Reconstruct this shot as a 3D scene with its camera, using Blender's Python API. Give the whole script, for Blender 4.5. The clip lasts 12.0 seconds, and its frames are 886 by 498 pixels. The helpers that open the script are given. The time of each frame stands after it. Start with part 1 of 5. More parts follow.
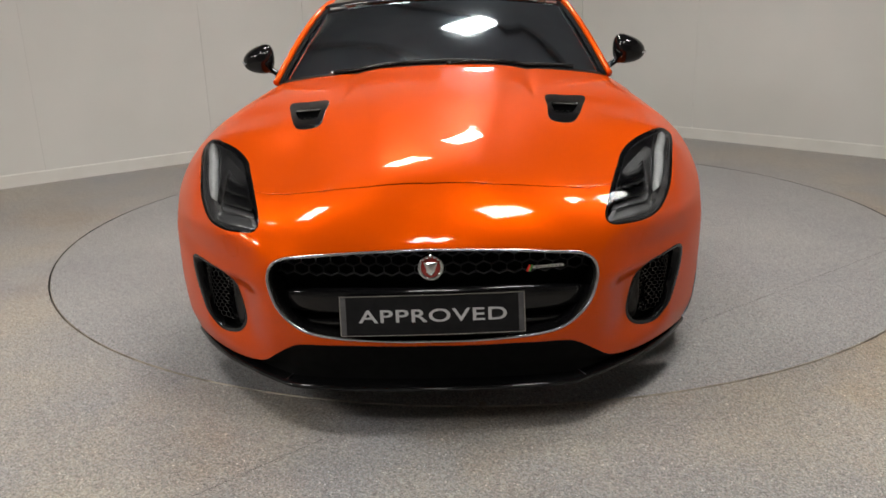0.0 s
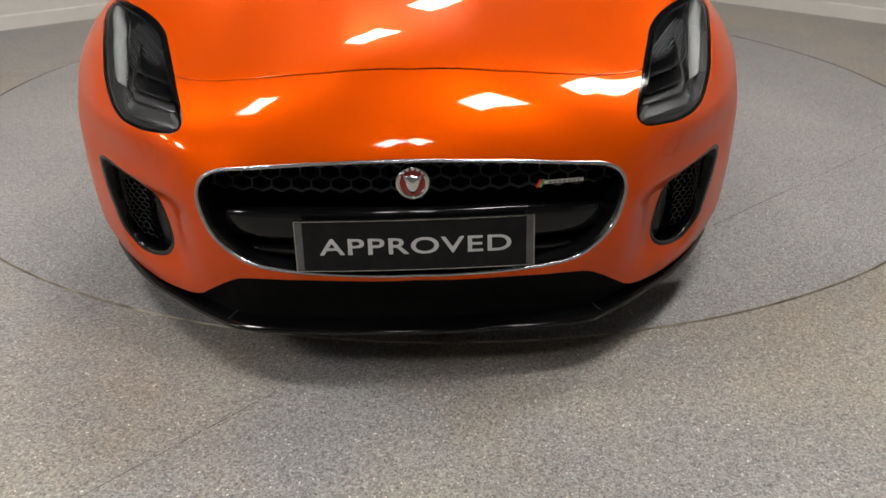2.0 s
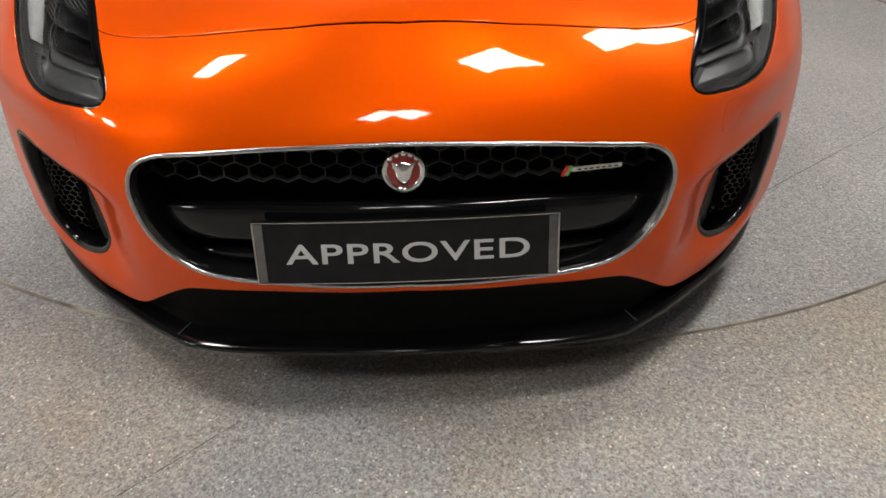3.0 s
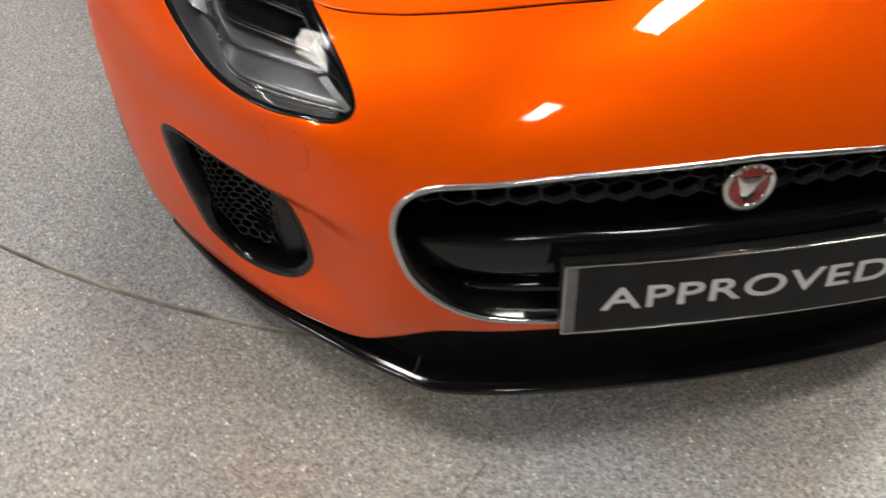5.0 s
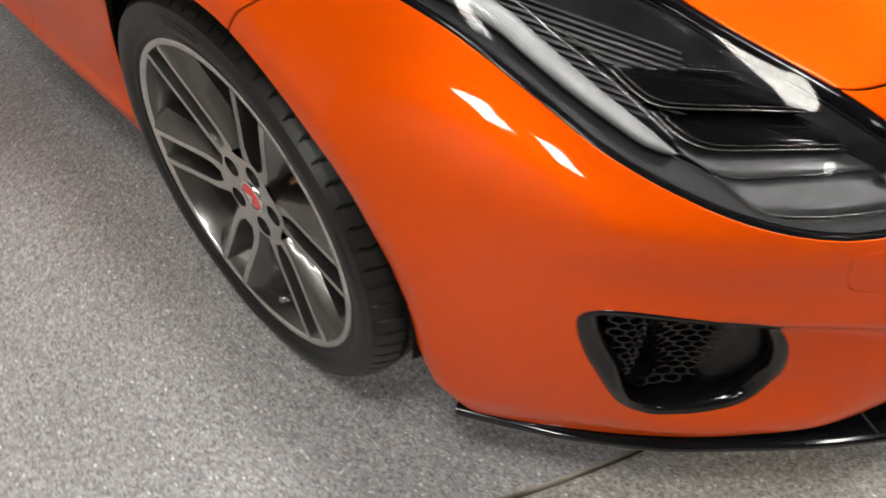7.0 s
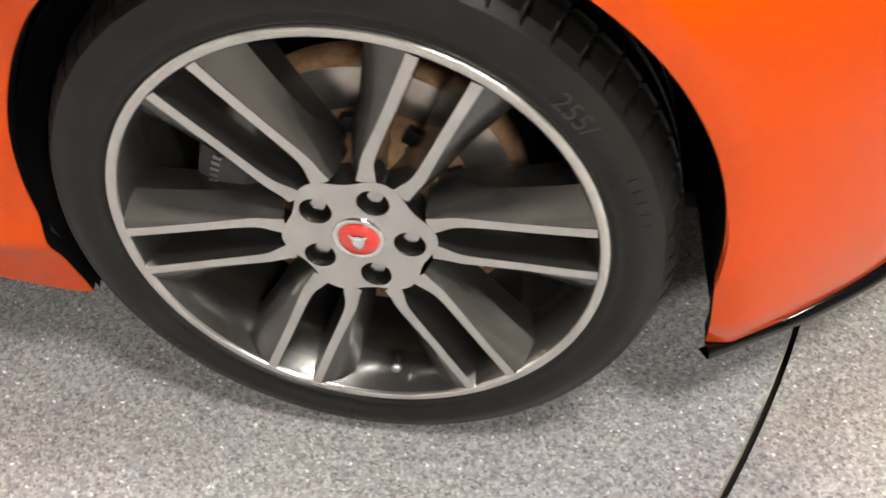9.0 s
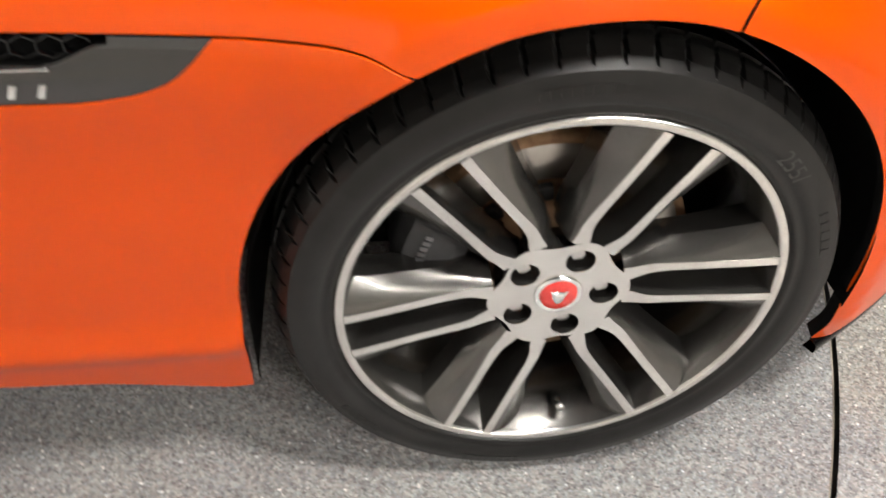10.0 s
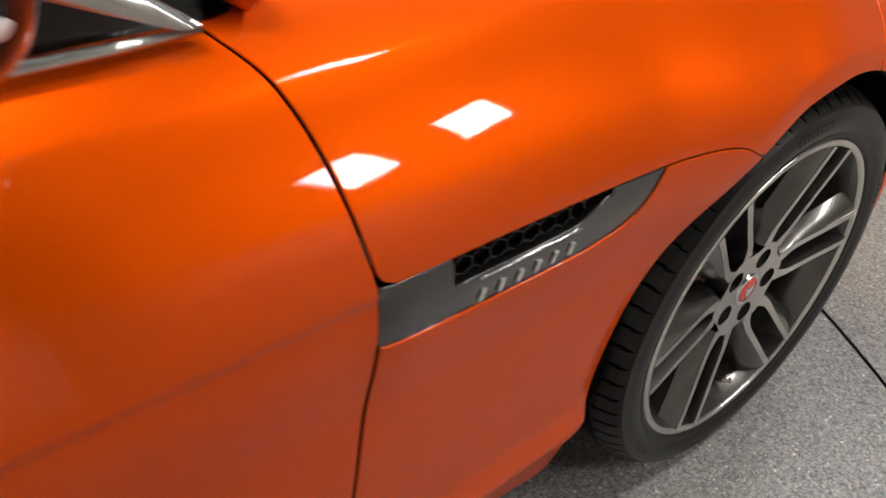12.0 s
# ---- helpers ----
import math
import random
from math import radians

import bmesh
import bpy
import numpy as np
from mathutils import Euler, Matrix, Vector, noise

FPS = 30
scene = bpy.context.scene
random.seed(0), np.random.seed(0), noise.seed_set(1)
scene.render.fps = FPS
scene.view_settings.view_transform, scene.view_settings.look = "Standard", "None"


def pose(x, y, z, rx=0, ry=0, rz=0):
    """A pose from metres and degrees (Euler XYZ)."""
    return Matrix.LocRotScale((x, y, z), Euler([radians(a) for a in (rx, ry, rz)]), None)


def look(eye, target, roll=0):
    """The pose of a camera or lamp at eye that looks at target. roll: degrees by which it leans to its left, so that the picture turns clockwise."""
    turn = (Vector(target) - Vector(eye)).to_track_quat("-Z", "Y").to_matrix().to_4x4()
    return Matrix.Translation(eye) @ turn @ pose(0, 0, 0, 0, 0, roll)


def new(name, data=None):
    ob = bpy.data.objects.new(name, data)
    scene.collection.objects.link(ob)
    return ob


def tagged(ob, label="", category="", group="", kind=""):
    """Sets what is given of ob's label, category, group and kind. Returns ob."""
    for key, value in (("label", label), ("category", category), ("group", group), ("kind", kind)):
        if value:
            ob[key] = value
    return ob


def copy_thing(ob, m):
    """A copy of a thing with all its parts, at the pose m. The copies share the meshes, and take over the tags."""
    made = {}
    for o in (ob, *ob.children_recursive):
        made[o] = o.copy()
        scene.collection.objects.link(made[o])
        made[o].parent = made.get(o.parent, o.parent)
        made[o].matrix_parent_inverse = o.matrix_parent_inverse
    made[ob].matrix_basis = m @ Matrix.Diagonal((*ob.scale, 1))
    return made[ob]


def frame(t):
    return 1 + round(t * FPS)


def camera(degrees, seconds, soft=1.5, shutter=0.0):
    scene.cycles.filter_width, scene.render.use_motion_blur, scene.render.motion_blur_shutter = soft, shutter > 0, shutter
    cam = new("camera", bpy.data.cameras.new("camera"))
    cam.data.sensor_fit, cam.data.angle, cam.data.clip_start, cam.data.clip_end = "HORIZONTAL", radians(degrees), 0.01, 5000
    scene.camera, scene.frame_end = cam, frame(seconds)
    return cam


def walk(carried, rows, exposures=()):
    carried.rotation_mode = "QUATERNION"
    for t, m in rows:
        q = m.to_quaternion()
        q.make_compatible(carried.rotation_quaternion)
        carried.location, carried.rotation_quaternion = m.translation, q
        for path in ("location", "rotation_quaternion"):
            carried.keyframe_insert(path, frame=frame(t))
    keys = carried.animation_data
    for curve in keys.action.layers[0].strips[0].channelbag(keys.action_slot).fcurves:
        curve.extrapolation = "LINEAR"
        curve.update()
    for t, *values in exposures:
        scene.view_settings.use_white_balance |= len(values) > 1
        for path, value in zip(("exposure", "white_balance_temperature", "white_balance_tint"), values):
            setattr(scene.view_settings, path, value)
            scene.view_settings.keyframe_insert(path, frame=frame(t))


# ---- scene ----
cam = camera(58.0, 12.0, shutter=0.4)
PATH = [
    (0, (0.11, -3.042, 1.22), (0.045, -1.127, 0.645), -1.8),
    (0.5, (0.148, -3.006, 1.212), (0.085, -1.113, 0.571), -1.5),
    (1, (0.124, -2.892, 1.199), (0.064, -1.026, 0.482), -1.2),
    (1.5, (0.037, -2.671, 1.205), (0.024, -0.844, 0.39), -0.7),
    (2, (0.01, -2.503, 1.183), (0.071, -0.724, 0.272), -0.3),
    (2.5, (0.025, -2.316, 1.139), (0.09, -0.579, 0.151), -0.5),
    (2.7, (0.036, -2.226, 1.121), (0.089, -0.502, 0.107), -0.7),
    (4.3, (-0.272, -1.835, 1.14), (-0.09, -0.285, -0.111), 1.7),
    (4.5, (-0.341, -1.797, 1.143), (-0.141, -0.274, -0.137), 1.7),
    (5, (-0.55, -1.636, 1.178), (-0.288, -0.201, -0.19), 1.2),
    (5.5, (-0.765, -1.489, 1.197), (-0.351, -0.127, -0.208), 1.4),
    (6, (-1.009, -1.311, 1.199), (-0.373, -0.061, -0.228), -0.1),
    (6.5, (-1.177, -1.105, 1.176), (-0.366, 0.017, -0.268), -0.6),
    (7, (-1.293, -0.859, 1.187), (-0.369, 0.142, -0.277), -1.2),
    (7.5, (-1.422, -0.64, 1.138), (-0.307, 0.17, -0.312), -1.1),
    (7.7, (-1.458, -0.585, 1.091), (-0.279, 0.18, -0.332), -2.7),
    (9.3, (-1.505, -0.05, 0.939), (-0.097, 0.022, -0.479), 1.0),
    (9.5, (-1.521, 0.038, 0.956), (-0.106, 0.023, -0.457), 2.0),
    (10, (-1.537, 0.245, 1.022), (-0.083, 0.031, -0.335), 3.1),
    (10.5, (-1.456, 0.439, 1.058), (0.017, 0.059, -0.239), 1.6),
    (11, (-1.391, 0.644, 1.052), (0.043, 0.034, -0.201), 1.5),
    (11.5, (-1.384, 0.851, 1.066), (-0.075, -0.041, -0.155), 3.1),
    (12, (-1.333, 1.021, 1.124), (-0.114, -0.022, -0.069), 3.1),
]
# the picture brightens towards the wheel and darkens again along the door
EXPOSURES = [(0, 0.27), (1.5, 0.25), (2.5, 0.40), (4.5, 0.62), (5.5, 0.56), (6.5, 0.58), (7, 0.60), (7.7, 0.82), (9.3, 1.52), (10, 1.54), (10.5, 1.36), (11, 0.92), (12, 0.40)]
walk(cam, [(t, look(eye, target, roll)) for t, eye, target, roll in PATH], EXPOSURES)

# ---- light ----
world = bpy.data.worlds.new("world")
scene.world = world
world.use_nodes = True
world.node_tree.nodes["Background"].inputs["Color"].default_value = (0.75, 0.8, 0.9, 1)
world.node_tree.nodes["Background"].inputs["Strength"].default_value = 0.05
PANEL_LIGHT = 40.0


# ---- materials ----
def material(name, colour=(0.5, 0.5, 0.5), rough=0.5, metal=0.0, coat=0.0, **more):
    m = bpy.data.materials.new(name)
    m.use_nodes = True
    b = m.node_tree.nodes["Principled BSDF"]
    b.inputs["Base Color"].default_value = (*colour, 1)
    b.inputs["Roughness"].default_value = rough
    b.inputs["Metallic"].default_value = metal
    b.inputs["Coat Weight"].default_value = coat
    b.inputs["Coat Roughness"].default_value = 0.02
    for key, value in more.items():
        b.inputs[key.replace("_", " ").title()].default_value = value
    return m


def node(m, kind, **values):
    n = m.node_tree.nodes.new(kind)
    for key, value in values.items():
        n.inputs[key].default_value = value
    return n


def join(m, a, b):
    m.node_tree.links.new(a, b)


def shader(m):
    return m.node_tree.nodes["Principled BSDF"]


def coords(m):
    return node(m, "ShaderNodeTexCoord").outputs["Object"]


def noise_node(m, scale, detail=3.0, rough=0.55):
    n = node(m, "ShaderNodeTexNoise", Scale=scale, Detail=detail, Roughness=rough)
    join(m, coords(m), n.inputs["Vector"])
    return n.outputs["Fac"]


def ramp_node(m, fac, *stops):
    n = node(m, "ShaderNodeValToRGB")
    e = n.color_ramp.elements
    while len(e) < len(stops):
        e.new(0.5)
    for s, (at, colour) in zip(e, stops):
        s.position, s.color = at, (*colour, 1)
    join(m, fac, n.inputs["Fac"])
    return n.outputs["Color"]


def mix_node(m, fac, a, b, how="MIX"):
    n = m.node_tree.nodes.new("ShaderNodeMix")
    n.data_type, n.blend_type = "RGBA", how
    for slot, v in ((0, fac), (6, a), (7, b)):
        if isinstance(v, (int, float)):
            n.inputs[slot].default_value = v
        elif isinstance(v, tuple):
            n.inputs[slot].default_value = (*v, 1)
        else:
            join(m, v, n.inputs[slot])
    return n.outputs[2]


def bump_node(m, height, strength, distance=0.001):
    n = node(m, "ShaderNodeBump", Strength=strength, Distance=distance)
    join(m, height, n.inputs["Height"])
    return n.outputs["Normal"]


def varied(m, scale, low, high, bump=0.0, bump_scale=None, distance=0.001):
    """Colour between two tones by noise, with a fine relief."""
    join(m, ramp_node(m, noise_node(m, scale), (0.3, low), (0.7, high)), shader(m).inputs["Base Color"])
    if bump:
        join(m, bump_node(m, noise_node(m, bump_scale or scale * 6), bump, distance), shader(m).inputs["Normal"])
    return m


# metallic orange paint with fine flakes under a clear lacquer
PAINT = material("orange_paint", (0.69, 0.071, 0.0008), 0.39, 0.38, 0.56)
shader(PAINT).inputs["Specular IOR Level"].default_value = 0.0
shader(PAINT).inputs["Coat Roughness"].default_value = 0.03
shader(PAINT).inputs["Coat IOR"].default_value = 1.5
flake = node(PAINT, "ShaderNodeTexVoronoi", Scale=1500.0)
join(PAINT, coords(PAINT), flake.inputs["Vector"])
tone = ramp_node(PAINT, flake.outputs["Distance"], (0.0, (0.74, 0.092, 0.0005)), (0.8, (0.67, 0.069, 0.0005)))
join(PAINT, mix_node(PAINT, noise_node(PAINT, 2.2), tone, (0.67, 0.069, 0.0005)), shader(PAINT).inputs["Base Color"])
join(PAINT, bump_node(PAINT, noise_node(PAINT, 260.0, 2.0), 0.03, 0.0004), shader(PAINT).inputs["Coat Normal"])
GLOSS_BLACK = varied(material("gloss_black", (0.004, 0.004, 0.0045), 0.10, 0.0, 0.0), 9, (0.003, 0.003, 0.0035), (0.006, 0.006, 0.0065))
shader(GLOSS_BLACK).inputs["Specular IOR Level"].default_value = 0.36
ROOF_BLACK = varied(material("roof_black", (0.01, 0.01, 0.011), 0.10, 0.0, 1.0), 5, (0.008, 0.008, 0.009), (0.013, 0.013, 0.014))
SATIN_BLACK = varied(material("satin_black_plastic", (0.006, 0.006, 0.0063), 0.40), 60, (0.004, 0.004, 0.0043), (0.009, 0.009, 0.0093), 0.15, 900)
MATT_BLACK = varied(material("matt_black", (0.003, 0.003, 0.003), 0.75), 30, (0.002, 0.002, 0.002), (0.0045, 0.0045, 0.0045), 0.3, 300)
shader(MATT_BLACK).inputs["Specular IOR Level"].default_value = 0.1
shader(SATIN_BLACK).inputs["Specular IOR Level"].default_value = 0.25
CHROME = varied(material("satin_chrome", (0.50, 0.49, 0.47), 0.24, 1.0), 40, (0.45, 0.44, 0.42), (0.55, 0.54, 0.52))
BRIGHT = varied(material("polished_metal", (0.80, 0.80, 0.79), 0.10, 1.0), 40, (0.76, 0.76, 0.75), (0.84, 0.84, 0.83))
MACHINED = varied(material("machined_alloy", (0.58, 0.567, 0.541), 0.23, 0.95), 25, (0.53, 0.518, 0.494), (0.63, 0.616, 0.588), 0.12, 700, 0.0004)
GUNMETAL = varied(material("gunmetal_paint", (0.105, 0.101, 0.095), 0.27, 0.85, 0.5), 30, (0.091, 0.088, 0.083), (0.119, 0.114, 0.107))
RUBBER = varied(material("tyre_rubber", (0.0065, 0.0061, 0.0057), 0.38), 26, (0.0035, 0.0033, 0.0031), (0.009, 0.0085, 0.008), 0.35, 420, 0.0006)
shader(RUBBER).inputs["Specular IOR Level"].default_value = 0.32
TYRE_MARK = varied(material("raised_tyre_marks", (0.022, 0.021, 0.020), 0.5), 60, (0.018, 0.017, 0.016), (0.026, 0.025, 0.024))
DISC = varied(material("brake_disc", (0.40, 0.37, 0.34), 0.32, 0.9), 22, (0.34, 0.31, 0.28), (0.46, 0.43, 0.40), 0.2, 500, 0.0005)
RUST = varied(material("rusty_disc_edge", (0.24, 0.13, 0.06), 0.7, 0.2), 45, (0.17, 0.085, 0.04), (0.32, 0.19, 0.10), 0.5, 380)
CALIPER = varied(material("caliper_grey", (0.03, 0.03, 0.032), 0.6), 30, (0.024, 0.024, 0.026), (0.04, 0.04, 0.042))
RED = varied(material("red_enamel", (0.62, 0.03, 0.025), 0.25, 0.0, 0.8), 200, (0.55, 0.022, 0.02), (0.68, 0.04, 0.03))
DARK_RED = varied(material("dark_red_enamel", (0.27, 0.022, 0.018), 0.25, 0.0, 0.8), 200, (0.23, 0.018, 0.014), (0.31, 0.027, 0.022))
SILVER = varied(material("silver_lettering", (0.62, 0.62, 0.60), 0.35, 0.6), 80, (0.56, 0.56, 0.54), (0.68, 0.68, 0.66))
GREEN = material("green_enamel", (0.10, 0.36, 0.08), 0.3, 0.0, 0.6)
PLATE = varied(material("plate_black", (0.008, 0.008, 0.009), 0.35), 30, (0.006, 0.006, 0.007), (0.011, 0.011, 0.012))
shader(PLATE).inputs["Specular IOR Level"].default_value = 0.2
PLATE_TEXT = varied(material("plate_lettering", (0.47, 0.47, 0.48), 0.4), 60, (0.44, 0.44, 0.45), (0.50, 0.50, 0.51))
ACRYLIC = varied(material("grey_acrylic", (0.075, 0.075, 0.08), 0.15, 0.0, 0.5), 30, (0.06, 0.06, 0.064), (0.09, 0.09, 0.095))
LAMP_DARK = varied(material("lamp_housing", (0.20, 0.20, 0.205), 0.30, 0.75), 40, (0.17, 0.17, 0.175), (0.23, 0.23, 0.235))
LAMP_GREY = varied(material("lamp_reflector", (0.17, 0.17, 0.175), 0.30, 0.75), 40, (0.15, 0.15, 0.155), (0.19, 0.19, 0.195))
LAMP_LIGHT = varied(material("light_guide", (0.45, 0.455, 0.46), 0.22, 0.3, 0.6), 40, (0.42, 0.425, 0.43), (0.50, 0.505, 0.51))
fine = node(LAMP_LIGHT, "ShaderNodeTexWave", Scale=110.0)
join(LAMP_LIGHT, coords(LAMP_LIGHT), fine.inputs["Vector"])
join(LAMP_LIGHT, bump_node(LAMP_LIGHT, fine.outputs["Fac"], 0.6, 0.001), shader(LAMP_LIGHT).inputs["Normal"])
LAMP_SHELF = varied(material("lamp_shelf", (0.05, 0.05, 0.052), 0.25, 0.5), 40, (0.044, 0.044, 0.046), (0.056, 0.056, 0.058))
PALE = varied(material("pale_plastic", (0.62, 0.63, 0.64), 0.25, 0.1, 0.4), 40, (0.58, 0.59, 0.60), (0.66, 0.67, 0.68))
LEATHER = varied(material("black_leather", (0.012, 0.012, 0.013), 0.55), 30, (0.009, 0.009, 0.01), (0.018, 0.018, 0.019), 0.3, 260)


def glass(name, tint, gloss=1.0, rough=0.015, index=1.5, cool=(1, 1, 1)):
    m = bpy.data.materials.new(name)
    m.use_nodes = True
    t = m.node_tree
    t.nodes.remove(t.nodes["Principled BSDF"])
    clear = t.nodes.new("ShaderNodeBsdfTransparent")
    clear.inputs["Color"].default_value = (*tint, 1)
    shine = t.nodes.new("ShaderNodeBsdfGlossy")
    shine.inputs["Roughness"].default_value = rough
    shine.inputs["Color"].default_value = (gloss * cool[0], gloss * cool[1], gloss * cool[2], 1)
    fres = t.nodes.new("ShaderNodeFresnel")
    fres.inputs["IOR"].default_value = index
    mix = t.nodes.new("ShaderNodeMixShader")
    t.links.new(fres.outputs["Fac"], mix.inputs["Fac"])
    t.links.new(clear.outputs["BSDF"], mix.inputs[1])
    t.links.new(shine.outputs["BSDF"], mix.inputs[2])
    t.links.new(mix.outputs["Shader"], t.nodes["Material Output"].inputs["Surface"])
    return m


LAMP_GLASS = glass("lamp_cover_glass", (0.80, 0.81, 0.82), 0.3)
CAR_GLASS = glass("car_window_glass", (0.55, 0.57, 0.60), 0.9, 0.03)
SCREEN_GLASS = glass("windscreen_glass", (0.42, 0.46, 0.52), 1.0, 0.07, 1.9, (0.80, 0.91, 1.0))

# carbon fibre: a fine diagonal twill
CARBON = material("carbon_fibre", (0.03, 0.03, 0.03), 0.24, 0.45, 1.0)
turn = node(CARBON, "ShaderNodeMapping", Rotation=(radians(52), 0, 0))
join(CARBON, coords(CARBON), turn.inputs["Vector"])
swap = node(CARBON, "ShaderNodeSeparateXYZ")
merge = node(CARBON, "ShaderNodeCombineXYZ")
join(CARBON, turn.outputs["Vector"], swap.inputs["Vector"])
join(CARBON, swap.outputs["Z"], merge.inputs["Y"])
weave = node(CARBON, "ShaderNodeTexChecker", Scale=430.0)
weave.inputs["Color1"].default_value = (0.002, 0.002, 0.0025, 1)
weave.inputs["Color2"].default_value = (0.055, 0.053, 0.050, 1)
slim = node(CARBON, "ShaderNodeMath")
slim.operation = "MULTIPLY"
slim.inputs[1].default_value = 0.5
join(CARBON, swap.outputs["Y"], slim.inputs[0])
join(CARBON, slim.outputs["Value"], merge.inputs["X"])
join(CARBON, merge.outputs["Vector"], weave.inputs["Vector"])
join(CARBON, weave.outputs["Color"], shader(CARBON).inputs["Base Color"])


# speckled resin floor: fine dark and light grains with stains
def resin(name, warm):
    m = material(name, (0.3, 0.3, 0.3), 0.38)
    grain = node(m, "ShaderNodeTexVoronoi", Scale=260.0)
    join(m, coords(m), grain.inputs["Vector"])
    hue = ramp_node(m, grain.outputs["Color"], (0.0, (0.13, 0.128, 0.126)), (0.30, (0.27, 0.266, 0.264)), (0.68, (0.385, 0.382, 0.38)), (0.90, (0.54, 0.535, 0.53)), (0.94, (0.90, 0.90, 0.89)))
    wide = ramp_node(m, noise_node(m, 1.3, 4.0), (0.35, (0.86, 0.86, 0.88)), (0.65, warm))
    tone = mix_node(m, 1.0, hue, wide, "MULTIPLY")
    stain = ramp_node(m, noise_node(m, 0.9, 6.0, 0.6), (0.52, (0, 0, 0)), (0.70, (1, 1, 1)))
    brown = mix_node(m, 1.0, tone, (0.98, 0.86, 0.71), "MULTIPLY")
    tone = mix_node(m, mix_node(m, 1.0, stain, (warm[2] < 0.95,) * 3, "MULTIPLY"), tone, brown)
    patch = ramp_node(m, noise_node(m, 95.0, 2.0), (0.35, (0.80, 0.80, 0.80)), (0.65, (1.12, 1.12, 1.12)))
    tone = mix_node(m, 1.0, tone, patch, "MULTIPLY")
    # scattered dark chips and faintly tinted flakes
    chips = node(m, "ShaderNodeTexVoronoi", Scale=210.0)
    join(m, coords(m), chips.inputs["Vector"])
    pick = node(m, "ShaderNodeSeparateColor")
    join(m, chips.outputs["Color"], pick.inputs["Color"])
    tone = mix_node(m, 1.0, tone, ramp_node(m, pick.outputs["Red"], (0.03, (0.70, 0.70, 0.71)), (0.10, (1, 1, 1))), "MULTIPLY")
    tone = mix_node(m, 1.0, tone, ramp_node(m, pick.outputs["Green"], (0.0, (1.10, 1.0, 0.97)), (0.5, (1.03, 1.02, 1.0)), (1.0, (0.98, 1.02, 1.07))), "MULTIPLY")
    join(m, tone, shader(m).inputs["Base Color"])
    join(m, ramp_node(m, grain.outputs["Color"], (0.2, (0.52, 0.52, 0.52)), (0.9, (0.24, 0.24, 0.24))), shader(m).inputs["Roughness"])
    join(m, bump_node(m, grain.outputs["Distance"], 0.35, 0.0008), shader(m).inputs["Normal"])
    return m


FLOOR = resin("speckled_resin_floor", (1.08, 1.00, 0.86))
DISC_FLOOR = resin("turntable_resin", (1.0, 1.0, 0.99))
GAP = material("dark_gap", (0.03, 0.028, 0.025), 0.8)
EDGE_STEEL = varied(material("worn_edge", (0.30, 0.265, 0.21), 0.5, 0.3), 7, (0.13, 0.11, 0.085), (0.48, 0.43, 0.35))
WALL = varied(material("wall_paint", (0.70, 0.696, 0.665), 0.55), 0.9, (0.67, 0.666, 0.635), (0.73, 0.726, 0.695), 0.12, 140, 0.0006)
# for unseen walls: toned down so the car reflects less pale light
DIMMED_WALL = varied(material("dimmed_unseen_wall", (0.33, 0.32, 0.30), 0.6), 0.9, (0.29, 0.281, 0.263), (0.37, 0.359, 0.337), 0.12, 140, 0.0006)
SKIRTING = varied(material("skirting_paint", (0.76, 0.75, 0.71), 0.45), 3, (0.70, 0.69, 0.65), (0.78, 0.77, 0.73))
CEILING = varied(material("ceiling_sheet", (0.115, 0.125, 0.145), 0.6), 1.0, (0.095, 0.105, 0.125), (0.135, 0.147, 0.168))
BEAM = varied(material("dark_steel_beam", (0.05, 0.05, 0.055), 0.5), 4, (0.04, 0.04, 0.044), (0.07, 0.07, 0.075))
DIFFUSER = material("light_diffuser", (0.8, 0.8, 0.8))
shader(DIFFUSER).inputs["Emission Color"].default_value = (1.0, 0.965, 0.91, 1)
shader(DIFFUSER).inputs["Emission Strength"].default_value = PANEL_LIGHT
LIGHT_TURN = 50
# ceiling lights: x, y, length, width
LIGHTS = [(-0.47, 1.15, 0.70, 0.39), (0.30, 2.65, 0.66, 0.36), (-1.6, -0.72, 0.68, 0.35), (-0.15, -3.05, 0.46, 0.26), (0.72, -1.38, 0.68, 0.37), (1.88, 0.2, 0.70, 0.37),
          (-4.1, -2.8, 0.88, 0.52), (-4.75, -1.75, 0.88, 0.52)]

# ---- mesh helpers ----
def link_mesh(name, verts, faces, mat, parent=None, label="", smooth=True, normals=None):
    me = bpy.data.meshes.new(name)
    me.from_pydata([tuple(map(float, v)) for v in verts], [], [tuple(f) for f in faces])
    me.materials.append(mat)
    if smooth:
        me.polygons.foreach_set("use_smooth", [True] * len(me.polygons))
    me.update()
    if normals is not None:
        me.normals_split_custom_set_from_vertices([tuple(map(float, n)) for n in normals])
    ob = new(name, me)
    ob.parent = parent
    if label:
        tagged(ob, label)
    return ob


def part(name, bm, mat, parent=None, label="", smooth=False):
    me = bpy.data.meshes.new(name)
    bm.to_mesh(me)
    bm.free()
    me.materials.append(mat)
    if smooth:
        me.polygons.foreach_set("use_smooth", [True] * len(me.polygons))
    ob = new(name, me)
    ob.parent = parent
    if label:
        tagged(ob, label)
    return ob


def thing(name, label, category, group="", kind="", at=(0, 0, 0)):
    ob = new(name)
    ob.location = at
    return tagged(ob, label, category, group, kind)


def grid_faces(n, m, wrap=False):
    """Quads of a grid of n rows and m columns."""
    return [(i * m + j, i * m + (j + 1) % m, (i + 1) * m + (j + 1) % m, (i + 1) * m + j)
            for i in range(n - 1) for j in range(m if wrap else m - 1)]


